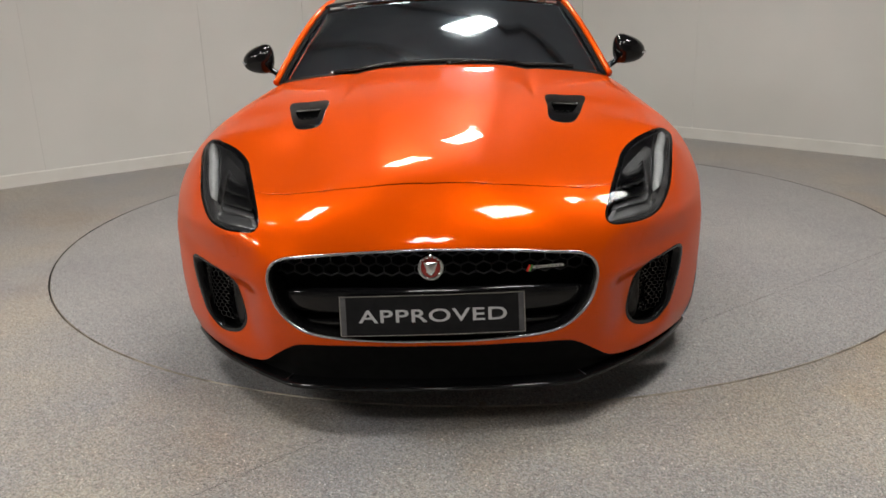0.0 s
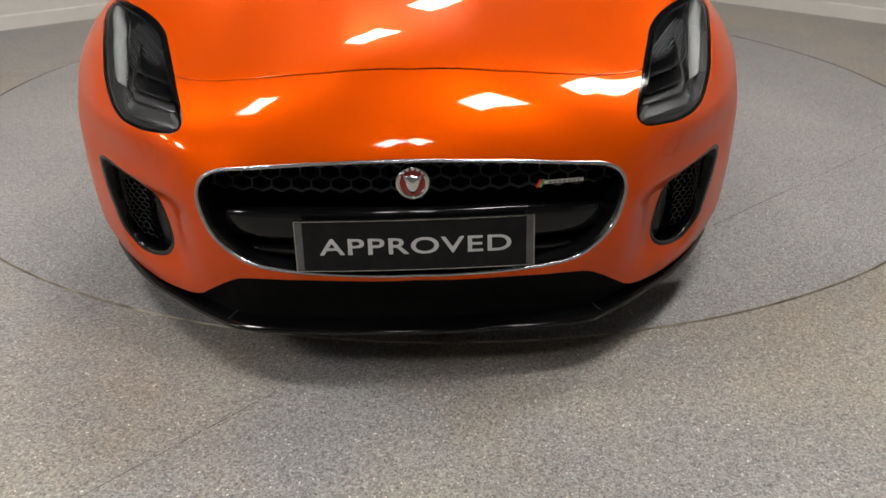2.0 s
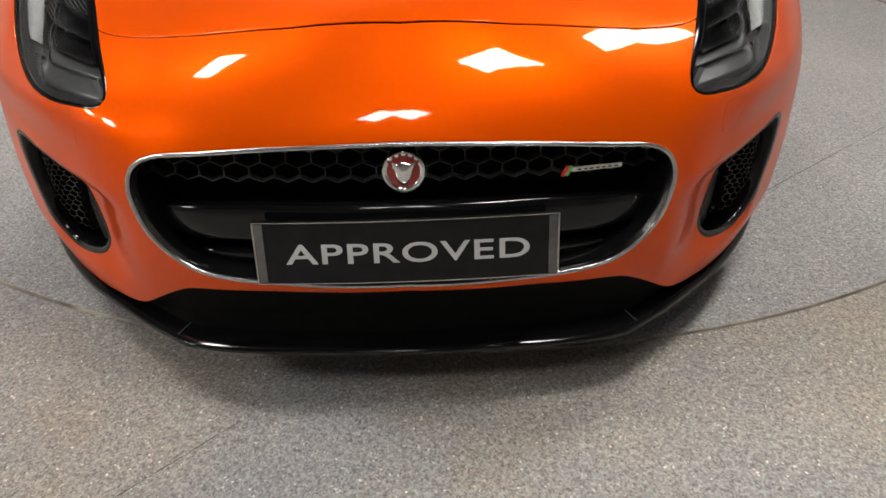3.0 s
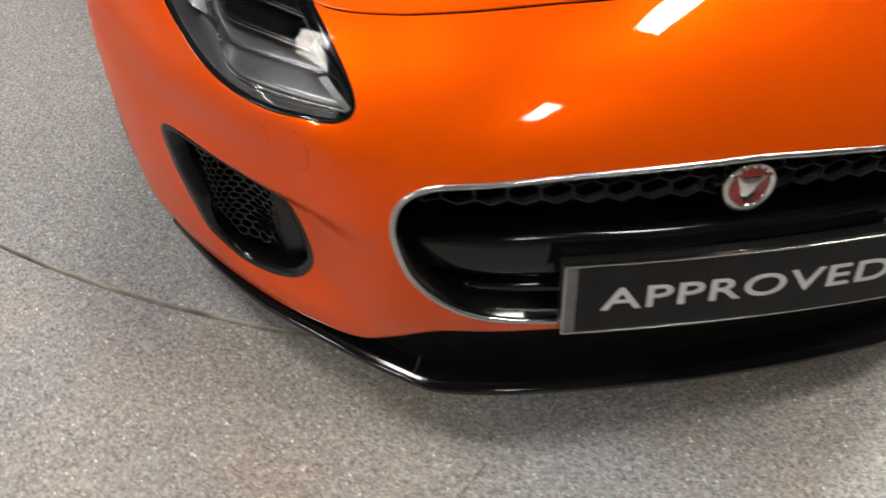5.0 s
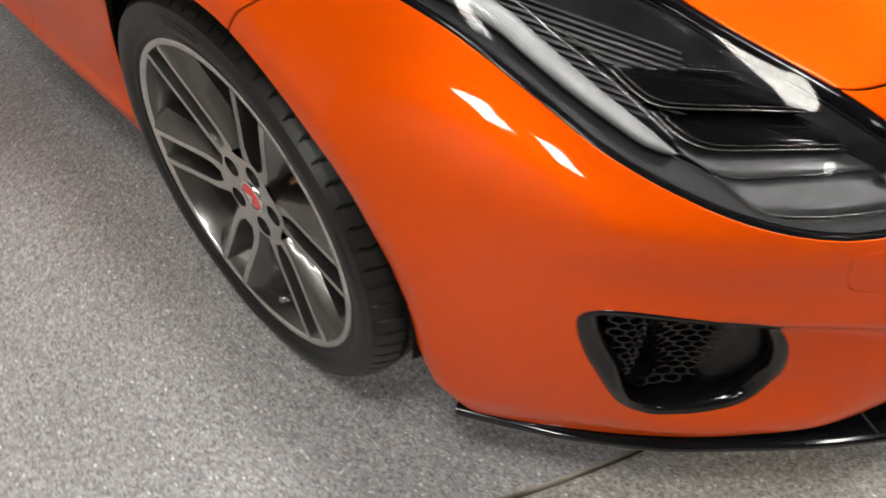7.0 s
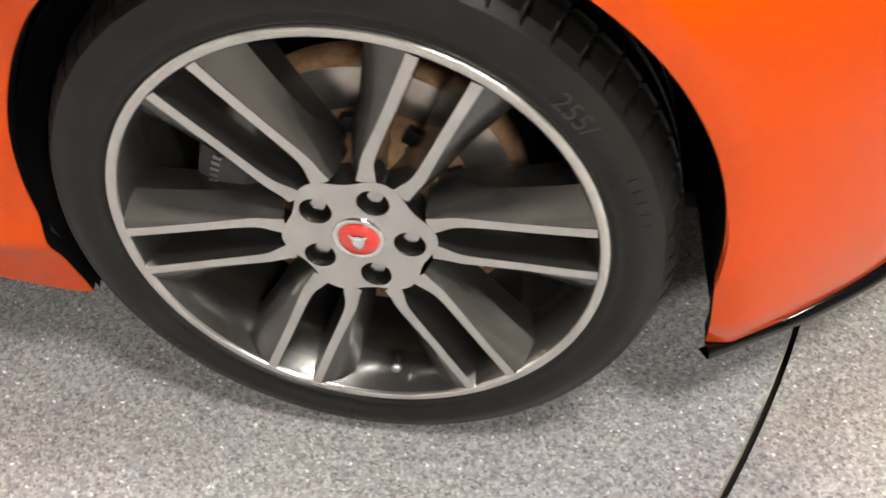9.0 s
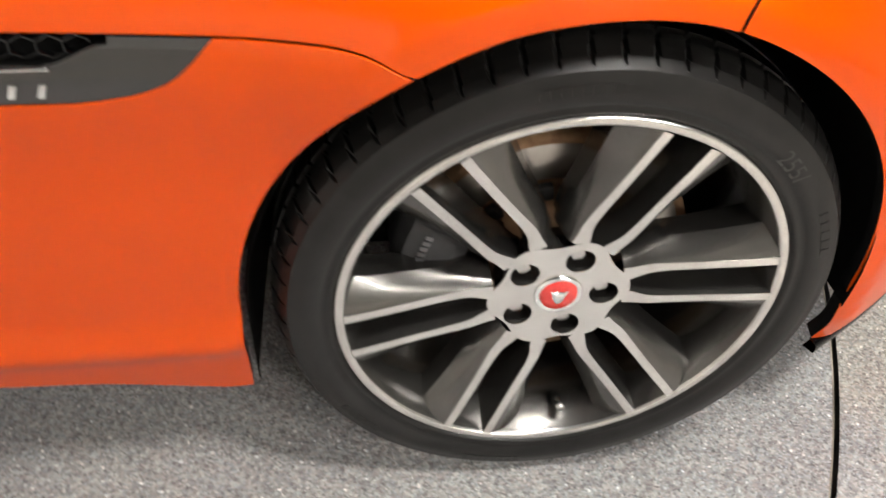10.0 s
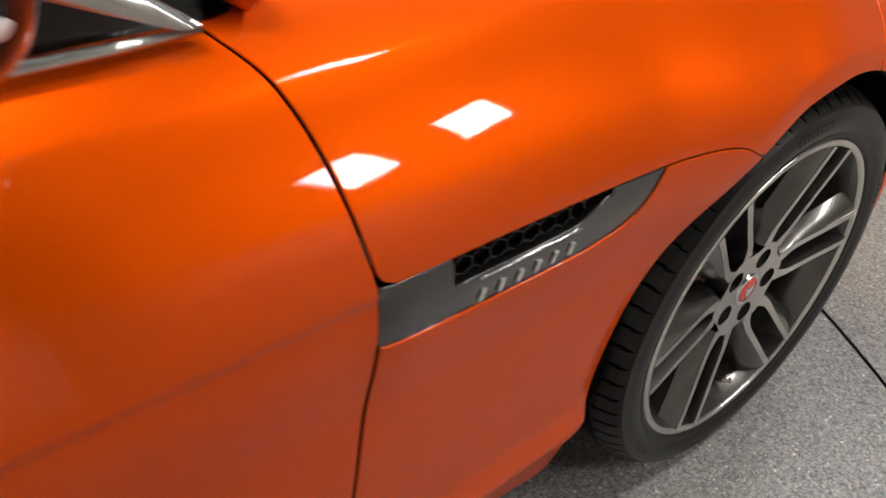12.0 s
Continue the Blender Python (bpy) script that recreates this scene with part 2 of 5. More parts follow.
def box_bm(sx, sy, sz, bevel=0.0, at=(0, 0, 0), turn=None):
    bm = bmesh.new()
    bmesh.ops.create_cube(bm, size=1)
    bmesh.ops.scale(bm, vec=(sx, sy, sz), verts=bm.verts)
    if bevel:
        bmesh.ops.bevel(bm, geom=bm.edges[:], offset=bevel, segments=2, affect="EDGES", profile=0.6)
    if turn is not None:
        bmesh.ops.transform(bm, matrix=turn, verts=bm.verts)
    bmesh.ops.translate(bm, vec=at, verts=bm.verts)
    return bm


def tube(name, path, radius, mat, parent=None, label="", closed=False, sides=8, flat=1.0):
    """A round bar along a path of points; flat squeezes it across."""
    p = np.array(path, float)
    n = len(p)
    ahead = np.roll(p, -1, 0) - np.roll(p, 1, 0)
    if not closed:
        ahead[0], ahead[-1] = p[1] - p[0], p[-1] - p[-2]
    ahead /= np.linalg.norm(ahead, axis=1)[:, None]
    up = np.array([0.0, 0.0, 1.0]) if abs(ahead[0][2]) < 0.9 else np.array([1.0, 0.0, 0.0])
    rings = []
    rad = np.broadcast_to(np.asarray(radius, float), (n,))
    for i in range(n):
        a = np.cross(up, ahead[i])
        if np.linalg.norm(a) < 1e-6:
            a = np.cross((1, 0, 0.1), ahead[i])
        a /= np.linalg.norm(a)
        b = np.cross(ahead[i], a)
        up = b
        for k in range(sides):
            c = 2 * math.pi * k / sides
            rings.append(p[i] + rad[i] * (math.cos(c) * a + flat * math.sin(c) * b))
    faces = grid_faces(n, sides, True)
    if closed:
        faces += [((n - 1) * sides + j, (n - 1) * sides + (j + 1) % sides, (j + 1) % sides, j) for j in range(sides)]
    else:
        faces += [tuple(range(sides))[::-1], tuple((n - 1) * sides + k for k in range(sides))]
    return link_mesh(name, rings, faces, mat, parent, label)


def smooth_loop(points, step, closed=True):
    """A rounded line through a few points, cut into even steps (Catmull-Rom)."""
    p = np.array(points, float)
    n = len(p)
    out = []
    for i in range(n if closed else n - 1):
        if closed:
            a, b, c, d = p[i - 1], p[i], p[(i + 1) % n], p[(i + 2) % n]
        else:
            a, b, c, d = p[max(i - 1, 0)], p[i], p[i + 1], p[min(i + 2, n - 1)]
        k = max(1, int(np.linalg.norm(c - b) / step))
        for s in np.arange(k) / k:
            out.append(0.5 * (2 * b + (c - a) * s + (2 * a - 5 * b + 4 * c - d) * s ** 2 + (3 * b - a - 3 * c + d) * s ** 3))
    if not closed:
        out.append(p[-1])
    return np.array(out)


def outside(u, v, loop):
    """Signed distance from a closed loop in a plane: below nought inside."""
    best = np.full(np.shape(u), 1e9)
    odd = np.zeros(np.shape(u), bool)
    for (ax, ay), (bx, by) in zip(loop, np.roll(loop, -1, 0)):
        dx, dy = bx - ax, by - ay
        s = np.clip(((u - ax) * dx + (v - ay) * dy) / max(dx * dx + dy * dy, 1e-12), 0, 1)
        best = np.minimum(best, np.hypot(u - ax - s * dx, v - ay - s * dy))
        cross = ((ay > v) != (by > v)) & (u < dx * (v - ay) / (dy if abs(dy) > 1e-12 else 1e-12) + ax)
        odd ^= cross
    return np.where(odd, -best, best)


def cut(verts, faces, f):
    """Splits a mesh along f = 0 into the side below nought and the side above it."""
    verts = list(map(tuple, verts))
    f = list(f)
    low, high, made = [], [], {}
    for face in faces:
        signs = [f[i] < 0 for i in face]
        if all(signs):
            low.append(face)
        elif not any(signs):
            high.append(face)
        else:
            a, b = [], []
            for k, i in enumerate(face):
                j = face[(k + 1) % len(face)]
                (a if f[i] < 0 else b).append(i)
                if (f[i] < 0) != (f[j] < 0):
                    key = (min(i, j), max(i, j))
                    if key not in made:
                        s = f[i] / (f[i] - f[j])
                        made[key] = len(verts)
                        verts.append(tuple(p + s * (q - p) for p, q in zip(verts[i], verts[j])))
                        f.append(0.0)
                    a.append(made[key])
                    b.append(made[key])
            if len(a) > 2:
                low.append(tuple(a))
            if len(b) > 2:
                high.append(tuple(b))
    return np.array(verts), low, high


def tidy(verts, faces):
    used = sorted({i for face in faces for i in face})
    at = {i: k for k, i in enumerate(used)}
    return np.array([verts[i] for i in used]), [tuple(at[i] for i in face) for face in faces]

# ---- room ----
TABLE_MID, TABLE_R = (0.174, 1.604), 2.343
WALK_WALL = [(-5.35, 1.35), (-2.137, 3.95), (-0.6, 5.15), (1.30, 5.35), (2.20, 4.43), (3.35, 3.22), (4.30, 2.20), (4.6, -0.6), (4.6, -6.2), (-6.2, -6.2), (-6.2, 0.6)]
ROOM_HIGH, LIGHT_HIGH = 3.6, 3.05


def ring_area(name, mid, r0, r1, z, mat, steps=220):
    pts = [(mid[0] + r * math.cos(2 * math.pi * k / steps), mid[1] + r * math.sin(2 * math.pi * k / steps), z) for r in (r0, r1) for k in range(steps)]
    return link_mesh(name, pts, grid_faces(2, steps, True), mat, smooth=False)


# floor outside the turntable: from its rim out to the walls
steps = 240
pts = []
for k in range(steps):
    a = 2 * math.pi * k / steps
    way = np.array([math.cos(a), math.sin(a)])
    for r in (TABLE_R + 0.004, 3.0, 5.0, 11.0):
        pts.append((TABLE_MID[0] + r * way[0], TABLE_MID[1] + r * way[1], 0.0))
floor = link_mesh("floor", pts, [(k * 4 + i, k * 4 + i + 1, ((k + 1) % steps) * 4 + i + 1, ((k + 1) % steps) * 4 + i) for k in range(steps) for i in range(3)], FLOOR, smooth=False)
tagged(floor, "grey speckled resin floor with faint brown stains", "floor", kind="structure")
# turntable: a round plate with a worn rim and a dark gap round it
table = thing("turntable", "round grey speckled turntable set flush in the floor", "turntable", kind="structure")
r = TABLE_R - 0.004
pts = [(TABLE_MID[0], TABLE_MID[1], 0.0)]
for rr, z in ((1.2, 0), (r - 0.003, 0.0)):
    pts += [(TABLE_MID[0] + rr * math.cos(2 * math.pi * k / steps), TABLE_MID[1] + rr * math.sin(2 * math.pi * k / steps), z) for k in range(steps)]
link_mesh("plate", pts, [(0, 1 + k, 1 + (k + 1) % steps) for k in range(steps)] + [(1 + k, 1 + steps + k, 1 + steps + (k + 1) % steps, 1 + (k + 1) % steps) for k in range(steps)], DISC_FLOOR, table, smooth=False)
pts = []
for rr, z in ((r - 0.003, 0.0), (r - 0.002, 0.0004), (r, -0.0006), (r, -0.03)):
    pts += [(TABLE_MID[0] + rr * math.cos(2 * math.pi * k / steps), TABLE_MID[1] + rr * math.sin(2 * math.pi * k / steps), z) for k in range(steps)]
link_mesh("rim_edge", pts, grid_faces(4, steps, True), EDGE_STEEL, table, "worn brownish metal edge")
ob = ring_area("gap_bed", TABLE_MID, r - 0.02, TABLE_R + 0.05, -0.03, GAP)
ob.parent = table
# a screw cover by the rim
bm = bmesh.new()
bmesh.ops.create_cone(bm, cap_ends=True, segments=20, radius1=0.013, radius2=0.011, depth=0.003)
bmesh.ops.translate(bm, vec=(0.143, -0.722, 0.0015), verts=bm.verts)
part("screw_cover", bm, EDGE_STEEL, table, "small worn screw cover")
# thin joints in the floor
for p, q, wide in (((-0.34, -0.93), (-2.2, -2.72), 0.0018), ((1.02, -0.06), (2.55, 1.1), 0.0018)):
    d = Vector((q[0] - p[0], q[1] - p[1], 0)).normalized()
    s = Vector((-d.y, d.x, 0)) * wide / 2
    a, b = Vector((*p, 0.0012)), Vector((*q, 0.0012))
    link_mesh("floor_joint", [a - s, b - s, b + s, a + s], [(0, 1, 2, 3)], GAP, floor, "thin dark floor joint", smooth=False)


def wall_run(i, p, q, paint=WALL):
    """A wall with thickness, panel seams and a skirting board."""
    p, q = Vector((*p, 0)), Vector((*q, 0))
    d = (q - p).normalized()
    out = Vector((-d.y, d.x, 0)) if (Vector((-d.y, d.x, 0)).dot(p + q - Vector((0, -1.2, 0)))) > 0 else Vector((d.y, -d.x, 0))
    high, long = Vector((0, 0, ROOM_HIGH)), (q - p).length
    wall = tagged(new(f"wall_{i}"), ("pale" if paint is WALL else "unseen darkened") + " grey painted wall panels with fine vertical seams", "wall", kind="structure")
    count = max(1, round(long / 1.25))
    for k in range(count):
        a, b = p + d * (long * k / count + 0.0012), p + d * (long * (k + 1) / count - 0.0012)
        corners = [a, b, b + out * 0.1, a + out * 0.1]
        pts = corners + [c + high for c in corners]
        link_mesh("wall_panel", pts, [(0, 1, 5, 4), (1, 2, 6, 5), (2, 3, 7, 6), (3, 0, 4, 7), (4, 5, 6, 7)], paint, wall, smooth=False)
    c0, c1 = p + out * 0.004, q + out * 0.004
    link_mesh("seam_backing", [c0, c1, c1 + high, c0 + high], [(0, 1, 2, 3)], paint, wall, smooth=False)
    n = -out * 0.012
    prof = [Vector((0, 0, 0)), n, n + Vector((0, 0, 0.092)), n * 0.5 + Vector((0, 0, 0.10)), Vector((0, 0, 0.10))]
    pts = [p + o for o in prof] + [q + o for o in prof]
    board = link_mesh(f"baseboard_{i}", pts, [(j, j + 1, j + 6, j + 5) for j in range(4)], SKIRTING, smooth=False)
    tagged(board, "low pale skirting board", "skirting", kind="structure")


for i, (p, q) in enumerate(zip(WALK_WALL, WALK_WALL[1:] + WALK_WALL[:1])):
    # bay walls are pale; the unseen ones behind the camera darkened for dimmer reflections
    wall_run(i + 1, p, q, DIMMED_WALL if i in (8, 9) else WALL)
ceiling = link_mesh("ceiling", [(x, y, ROOM_HIGH) for x, y in WALK_WALL], [tuple(range(len(WALK_WALL)))], CEILING, smooth=False)
tagged(ceiling, "plain dark grey ceiling sheeting", "ceiling", kind="structure")


def ceiling_light(x, y, long, wide, turn):
    lamp = thing("ceiling_light", "bright rectangular ceiling light panel in a thin white frame", "ceiling light", "ceiling lights")
    lamp.matrix_basis = pose(x, y, LIGHT_HIGH, 0, 0, turn)
    part("diffuser", box_bm(long, wide, 0.010, 0.0, (0, 0, -0.002)), DIFFUSER, lamp)
    for sx, sy, px, py in ((long + 0.056, 0.028, 0, wide / 2 + 0.014), (long + 0.056, 0.028, 0, -wide / 2 - 0.014), (0.028, wide - 0.002, long / 2 + 0.014, 0), (0.028, wide - 0.002, -long / 2 - 0.014, 0)):
        part("frame", box_bm(sx, sy, 0.022, 0.003, (px, py, 0)), SKIRTING, lamp)
    part("back_box", box_bm(long + 0.04, wide + 0.04, 0.030, 0.004, (0, 0, 0.027)), SKIRTING, lamp)
    for px in (-long / 3, long / 3):
        part("hanger", box_bm(0.012, 0.012, ROOM_HIGH - LIGHT_HIGH - 0.04, 0.0, (px, 0, (ROOM_HIGH - LIGHT_HIGH + 0.04) / 2)), SKIRTING, lamp)
    return lamp


for k in range(6):
    beam = part("ceiling_beam", box_bm(9.0, 0.12, 0.16, 0.01), BEAM)
    a = radians(LIGHT_TURN - 90)
    c = -5.0 + 1.9 * k
    beam.matrix_basis = pose(-0.6 - c * math.sin(a) * 0.9, -0.9 + c * math.cos(a) * 0.9, ROOM_HIGH - 0.09, 0, 0, LIGHT_TURN - 90)
    tagged(beam, "dark steel beam under the ceiling", "beam", kind="structure")
for x, y, long, wide in LIGHTS:
    ceiling_light(x, y, long, wide, LIGHT_TURN)

def curve(*pairs):
    """A smooth curve through a few (place, value) pairs that never overshoots them."""
    px = np.array([p[0] for p in pairs], float)
    py = np.array([p[1] for p in pairs], float)
    h = np.diff(px)
    d = np.diff(py) / h
    m = np.zeros(len(px))
    m[0], m[-1] = d[0], d[-1]
    for i in range(1, len(px) - 1):
        if d[i - 1] * d[i] > 0:
            a, b = 2 * h[i] + h[i - 1], h[i] + 2 * h[i - 1]
            m[i] = (a + b) / (a / d[i - 1] + b / d[i])

    def value(v):
        v = np.clip(np.asarray(v, float), px[0], px[-1])
        i = np.clip(np.searchsorted(px, v) - 1, 0, len(px) - 2)
        s = (v - px[i]) / h[i]
        return ((1 + 2 * s) * (1 - s) ** 2 * py[i] + s * (1 - s) ** 2 * h[i] * m[i]
                + s * s * (3 - 2 * s) * py[i + 1] + s * s * (s - 1) * h[i] * m[i + 1])
    return value


def ramp(v, a, b):
    s = np.clip((np.asarray(v, float) - a) / (b - a), 0, 1)
    return s * s * (3 - 2 * s)


def blend_max(a, b, k):
    h = np.maximum(k - np.abs(a - b), 0) / k
    return np.maximum(a, b) + h * h * k / 4


def bell(v, c, w):
    return np.exp(-((v - c) / w) ** 2)


HUB = 0.1
# The bodywork. Plan outline: radius from the front axle's middle by angle, ahead of it, and half-width behind it.
NOSE = curve((0, 1.027), (12, 1.042), (22, 1.071), (28, 1.078), (36, 1.056), (44, 1.041), (51, 1.033), (61, 1.028), (72, 1.008), (84, 0.974), (90, 0.953))
SIDE = curve((0.1, 0.953), (0.22, 0.941), (0.36, 0.925), (0.7, 0.929), (1.3, 0.924), (1.9, 0.935), (2.6, 0.962), (3, 0.945), (3.3, 0.880))
# How far the flank leans in by height: at the nose, at the corner of the bumper, and along the side.
LEAN_NOSE = curve((0, 0.070), (0.2, 0.050), (0.3, 0.017), (0.37, 0.003), (0.45, -0.005), (0.57, 0.015), (0.66, 0.056), (0.8, 0.157), (1, 0.298))
LEAN_CORNER = curve((0, 0.064), (0.15, 0.040), (0.25, 0.011), (0.4, 0.003), (0.5, 0.005), (0.6, 0.021), (0.66, 0.034), (0.72, 0.054), (0.82, 0.117), (1, 0.218))
LEAN_SIDE = curve((0, 0.087), (0.15, 0.064), (0.28, 0.031), (0.42, 0.021), (0.55, 0.015), (0.66, 0.001), (0.70, 0.006), (0.75, 0.022), (0.80, 0.0435), (0.85, 0.0635), (0.92, 0.095), (1.1, 0.221))
# Height of the bonnet and deck on the centre line, and how much they fall away towards the sides.
CROWN = curve((-1, 0.402), (-0.92, 0.579), (-0.85, 0.664), (-0.76, 0.726), (-0.64, 0.781), (-0.4, 0.840), (-0.1, 0.895), (0.2, 0.931), (0.45, 0.956), (0.7, 0.976), (1.2, 0.990), (2.2, 1.000), (2.9, 1.000), (3.3, 0.970), (3.5, 0.900))
FALL = curve((-0.9, 0.153), (-0.64, 0.207), (-0.24, 0.086), (0.2, 0.057), (0.6, 0.071), (1.5, 0.101), (3.3, 0.121))
POWER = curve((-0.9, 2.2), (-0.4, 2.3), (0.2, 2.6), (3.3, 2.6))
CREST = curve((-0.8, -0.008), (-0.5, -0.000), (-0.2, 0.013), (0.2, 0.019), (0.6, 0.003), (1.2, -0.005))
ROUND = curve((-0.9, 0.103), (-0.4, 0.126), (0.1, 0.178), (0.6, 0.140), (1.2, 0.098), (3.4, 0.159))


def beyond(v, k):
    """How far v lies above nought, with a softened corner."""
    return 0.5 * (v + np.sqrt(v * v + k * k))


def bonnet(x, y):
    x = np.abs(x)
    z = CROWN(y) - FALL(y) * (x / 0.8) ** POWER(y)
    edge = 0.16 + 0.13 * ramp(y, -0.8, 0.6)
    z = z + CREST(y) * bell(x, 0.76, 0.17)
    z = z - 0.006 * np.minimum(x / edge, 1) ** 2 * ramp(y, -0.82, -0.72)
    z = z + 0.012 * np.exp(-beyond(x - edge, 0.010) / 0.060) * ramp(y, -0.84, -0.72)
    # outer crease from the nose to the windscreen, and a short dip beside each vent
    outer = 0.46 + 0.16 * ramp(y, -0.80, 0.25)
    z = z + 0.008 * (np.exp(-beyond(x - outer, 0.024) / 0.085) - 1) * ramp(y, -0.72, -0.35) * (1 - ramp(y, 0.2, 0.5))
    # the nose falls off sooner between the grille and the lamps
    z = z - 0.008 * ramp(-y, 0.64, 0.88) * bell(x, 0.44, 0.13)
    return z - 0.006 * bell(x, 0.365 + 0.03 * y, 0.010 + 0.022 * ramp(y, -0.05, 0.5)) * ramp(y, -0.06, 0.22)


def flank(x, y, z):
    """Distance outside the plan outline."""
    x = np.abs(x)
    ahead = y < HUB
    q = np.where(ahead, np.hypot(x, y - HUB), x)
    th = np.degrees(np.arctan2(x, np.maximum(HUB - y, 1e-6)))
    out = np.where(ahead, NOSE(th), SIDE(y))
    a, b = 1 - ramp(th, 18, 42), ramp(th, 58, 88)
    a, b = np.where(ahead, a, 0), np.where(ahead, b, 1)
    lean = a * LEAN_NOSE(z) + (1 - a) * ((1 - b) * LEAN_CORNER(z) + b * LEAN_SIDE(z))
    # hollow between the side intake and the grille, with a crisp upper edge
    lean = lean + 0.036 * np.where(y < -0.4, ramp(x, 0.475, 0.585) * (1 - ramp(x, 0.68, 0.76)) * ramp(0.474 - z, -0.006, 0.060) * ramp(z, 0.19, 0.31), 0)
    # feature line along the door and the flare of the sill
    lean = lean + 0.006 * ramp(y, 0.70, 0.76) * (1 - ramp(z, 0.692, 0.702)) * ramp(z, 0.45, 0.67)
    lean = lean - 0.013 * ramp(y, 0.30, 0.42) * bell(z, 0.290, 0.028)
    # shoulder crease along the fender and the door
    lean = lean - 0.009 * ramp(y, 0.35, 0.60) * np.exp(-np.abs(z - 0.861) / 0.03)
    # fuller fender side between the headlamp and the wheel opening
    lean = lean + 0.010 * np.where(ahead, ramp(th, 52, 60) * (1 - ramp(th, 78, 90)), 0) * ramp(z, 0.60, 0.73) * (1 - ramp(z, 0.73, 0.88))
    # turned-in lip round the front wheel opening
    far = np.where(z > 0.335, np.hypot(y - 0.006, z - 0.335), np.abs(y - 0.006) + np.where(y < 0.006, 0.18, 0.05) * np.minimum(z - 0.335, 0)) - 0.375
    lean = lean + 0.42 * beyond(0.028 - far, 0.003) * (1 - 0.75 * ramp(y, 0.02, 0.25))
    return q - out + lean


def tail(x, y, z):
    return y - (3.47 - 0.25 * (x / 0.9) ** 2 * 0.9 - 0.35 * ramp(0.55 - z, 0, 0.5) - 0.05 * ramp(z, 0.6, 1.0))


def hull(x, y, z):
    """Below nought inside the bodywork."""
    top = (z - bonnet(x, y)) * 0.9
    f = blend_max(top, flank(x, y, z), ROUND(y))
    # the swell of the fender round the headlamp
    ax = np.abs(x)
    f = f - 0.036 * ramp(ax, 0.42, 0.68) * (1 - ramp(ax, 0.77, 0.92)) * ramp(z, 0.50, 0.61) * (1 - ramp(y, -0.42, -0.02))
    f = blend_max(f, tail(x, y, z), 0.2)
    return blend_max(f, 0.13 - z, 0.02)

# ---- bodywork panels ----
CORE = 0.45


def surface_out(origin, way):
    """First crossing of the hull from inside along each ray."""
    near, far = np.zeros(len(way)), np.full(len(way), 2.2)
    for _ in range(34):
        mid = (near + far) / 2
        p = origin + mid[:, None] * way
        inside = hull(p[:, 0], p[:, 1], p[:, 2]) < 0
        near, far = np.where(inside, mid, near), np.where(inside, far, mid)
    return origin + near[:, None] * way


def hull_normal(p):
    p = np.asarray(p, float)
    g = np.empty_like(p)
    for i in range(3):
        d = np.zeros(3)
        d[i] = 6e-4
        a, b = p + d, p - d
        g[:, i] = hull(a[:, 0], a[:, 1], a[:, 2]) - hull(b[:, 0], b[:, 1], b[:, 2])
    return g / np.maximum(np.linalg.norm(g, axis=1), 1e-12)[:, None]


def hull_grid():
    """One half of the car (x above nought) as a grid of quads."""
    phi = np.radians(np.r_[np.linspace(-27, 46, 205), np.linspace(47.5, 89.9, 26)])
    cols = [(0.7, a) for a in np.radians(np.linspace(0, 90, 190))]
    cols += [(y, math.pi / 2) for y in np.linspace(0.715, 1.1, 24)] + [(y, math.pi / 2) for y in np.linspace(1.14, 2.4, 30)]
    cols += [(2.4, a) for a in np.radians(np.linspace(92, 180, 44))]
    origin = np.array([(0, y, CORE) for y, a in cols for _ in phi])
    way = np.array([(math.cos(f) * math.sin(a), -math.cos(f) * math.cos(a), math.sin(f)) for y, a in cols for f in phi])
    v = surface_out(origin, way)
    v[:len(phi), 0] = 0.0
    v[-len(phi):, 0] = 0.0
    return v, [(a, d, c, b) for a, b, c, d in grid_faces(len(cols), len(phi))]


def mirrored(verts, faces):
    """Both halves of a panel that crosses the middle, welded there."""
    n = len(verts)
    middle = np.abs(verts[:, 0]) < 1e-7
    at = np.where(middle, np.arange(n), 0)
    at[~middle] = n + np.arange((~middle).sum())
    other = verts[~middle] * (-1, 1, 1)
    return np.vstack([verts, other]), faces + [tuple(int(at[i]) for i in reversed(f)) for f in faces]


def flipped(verts, faces):
    return verts * (-1, 1, 1), [tuple(reversed(f)) for f in faces]


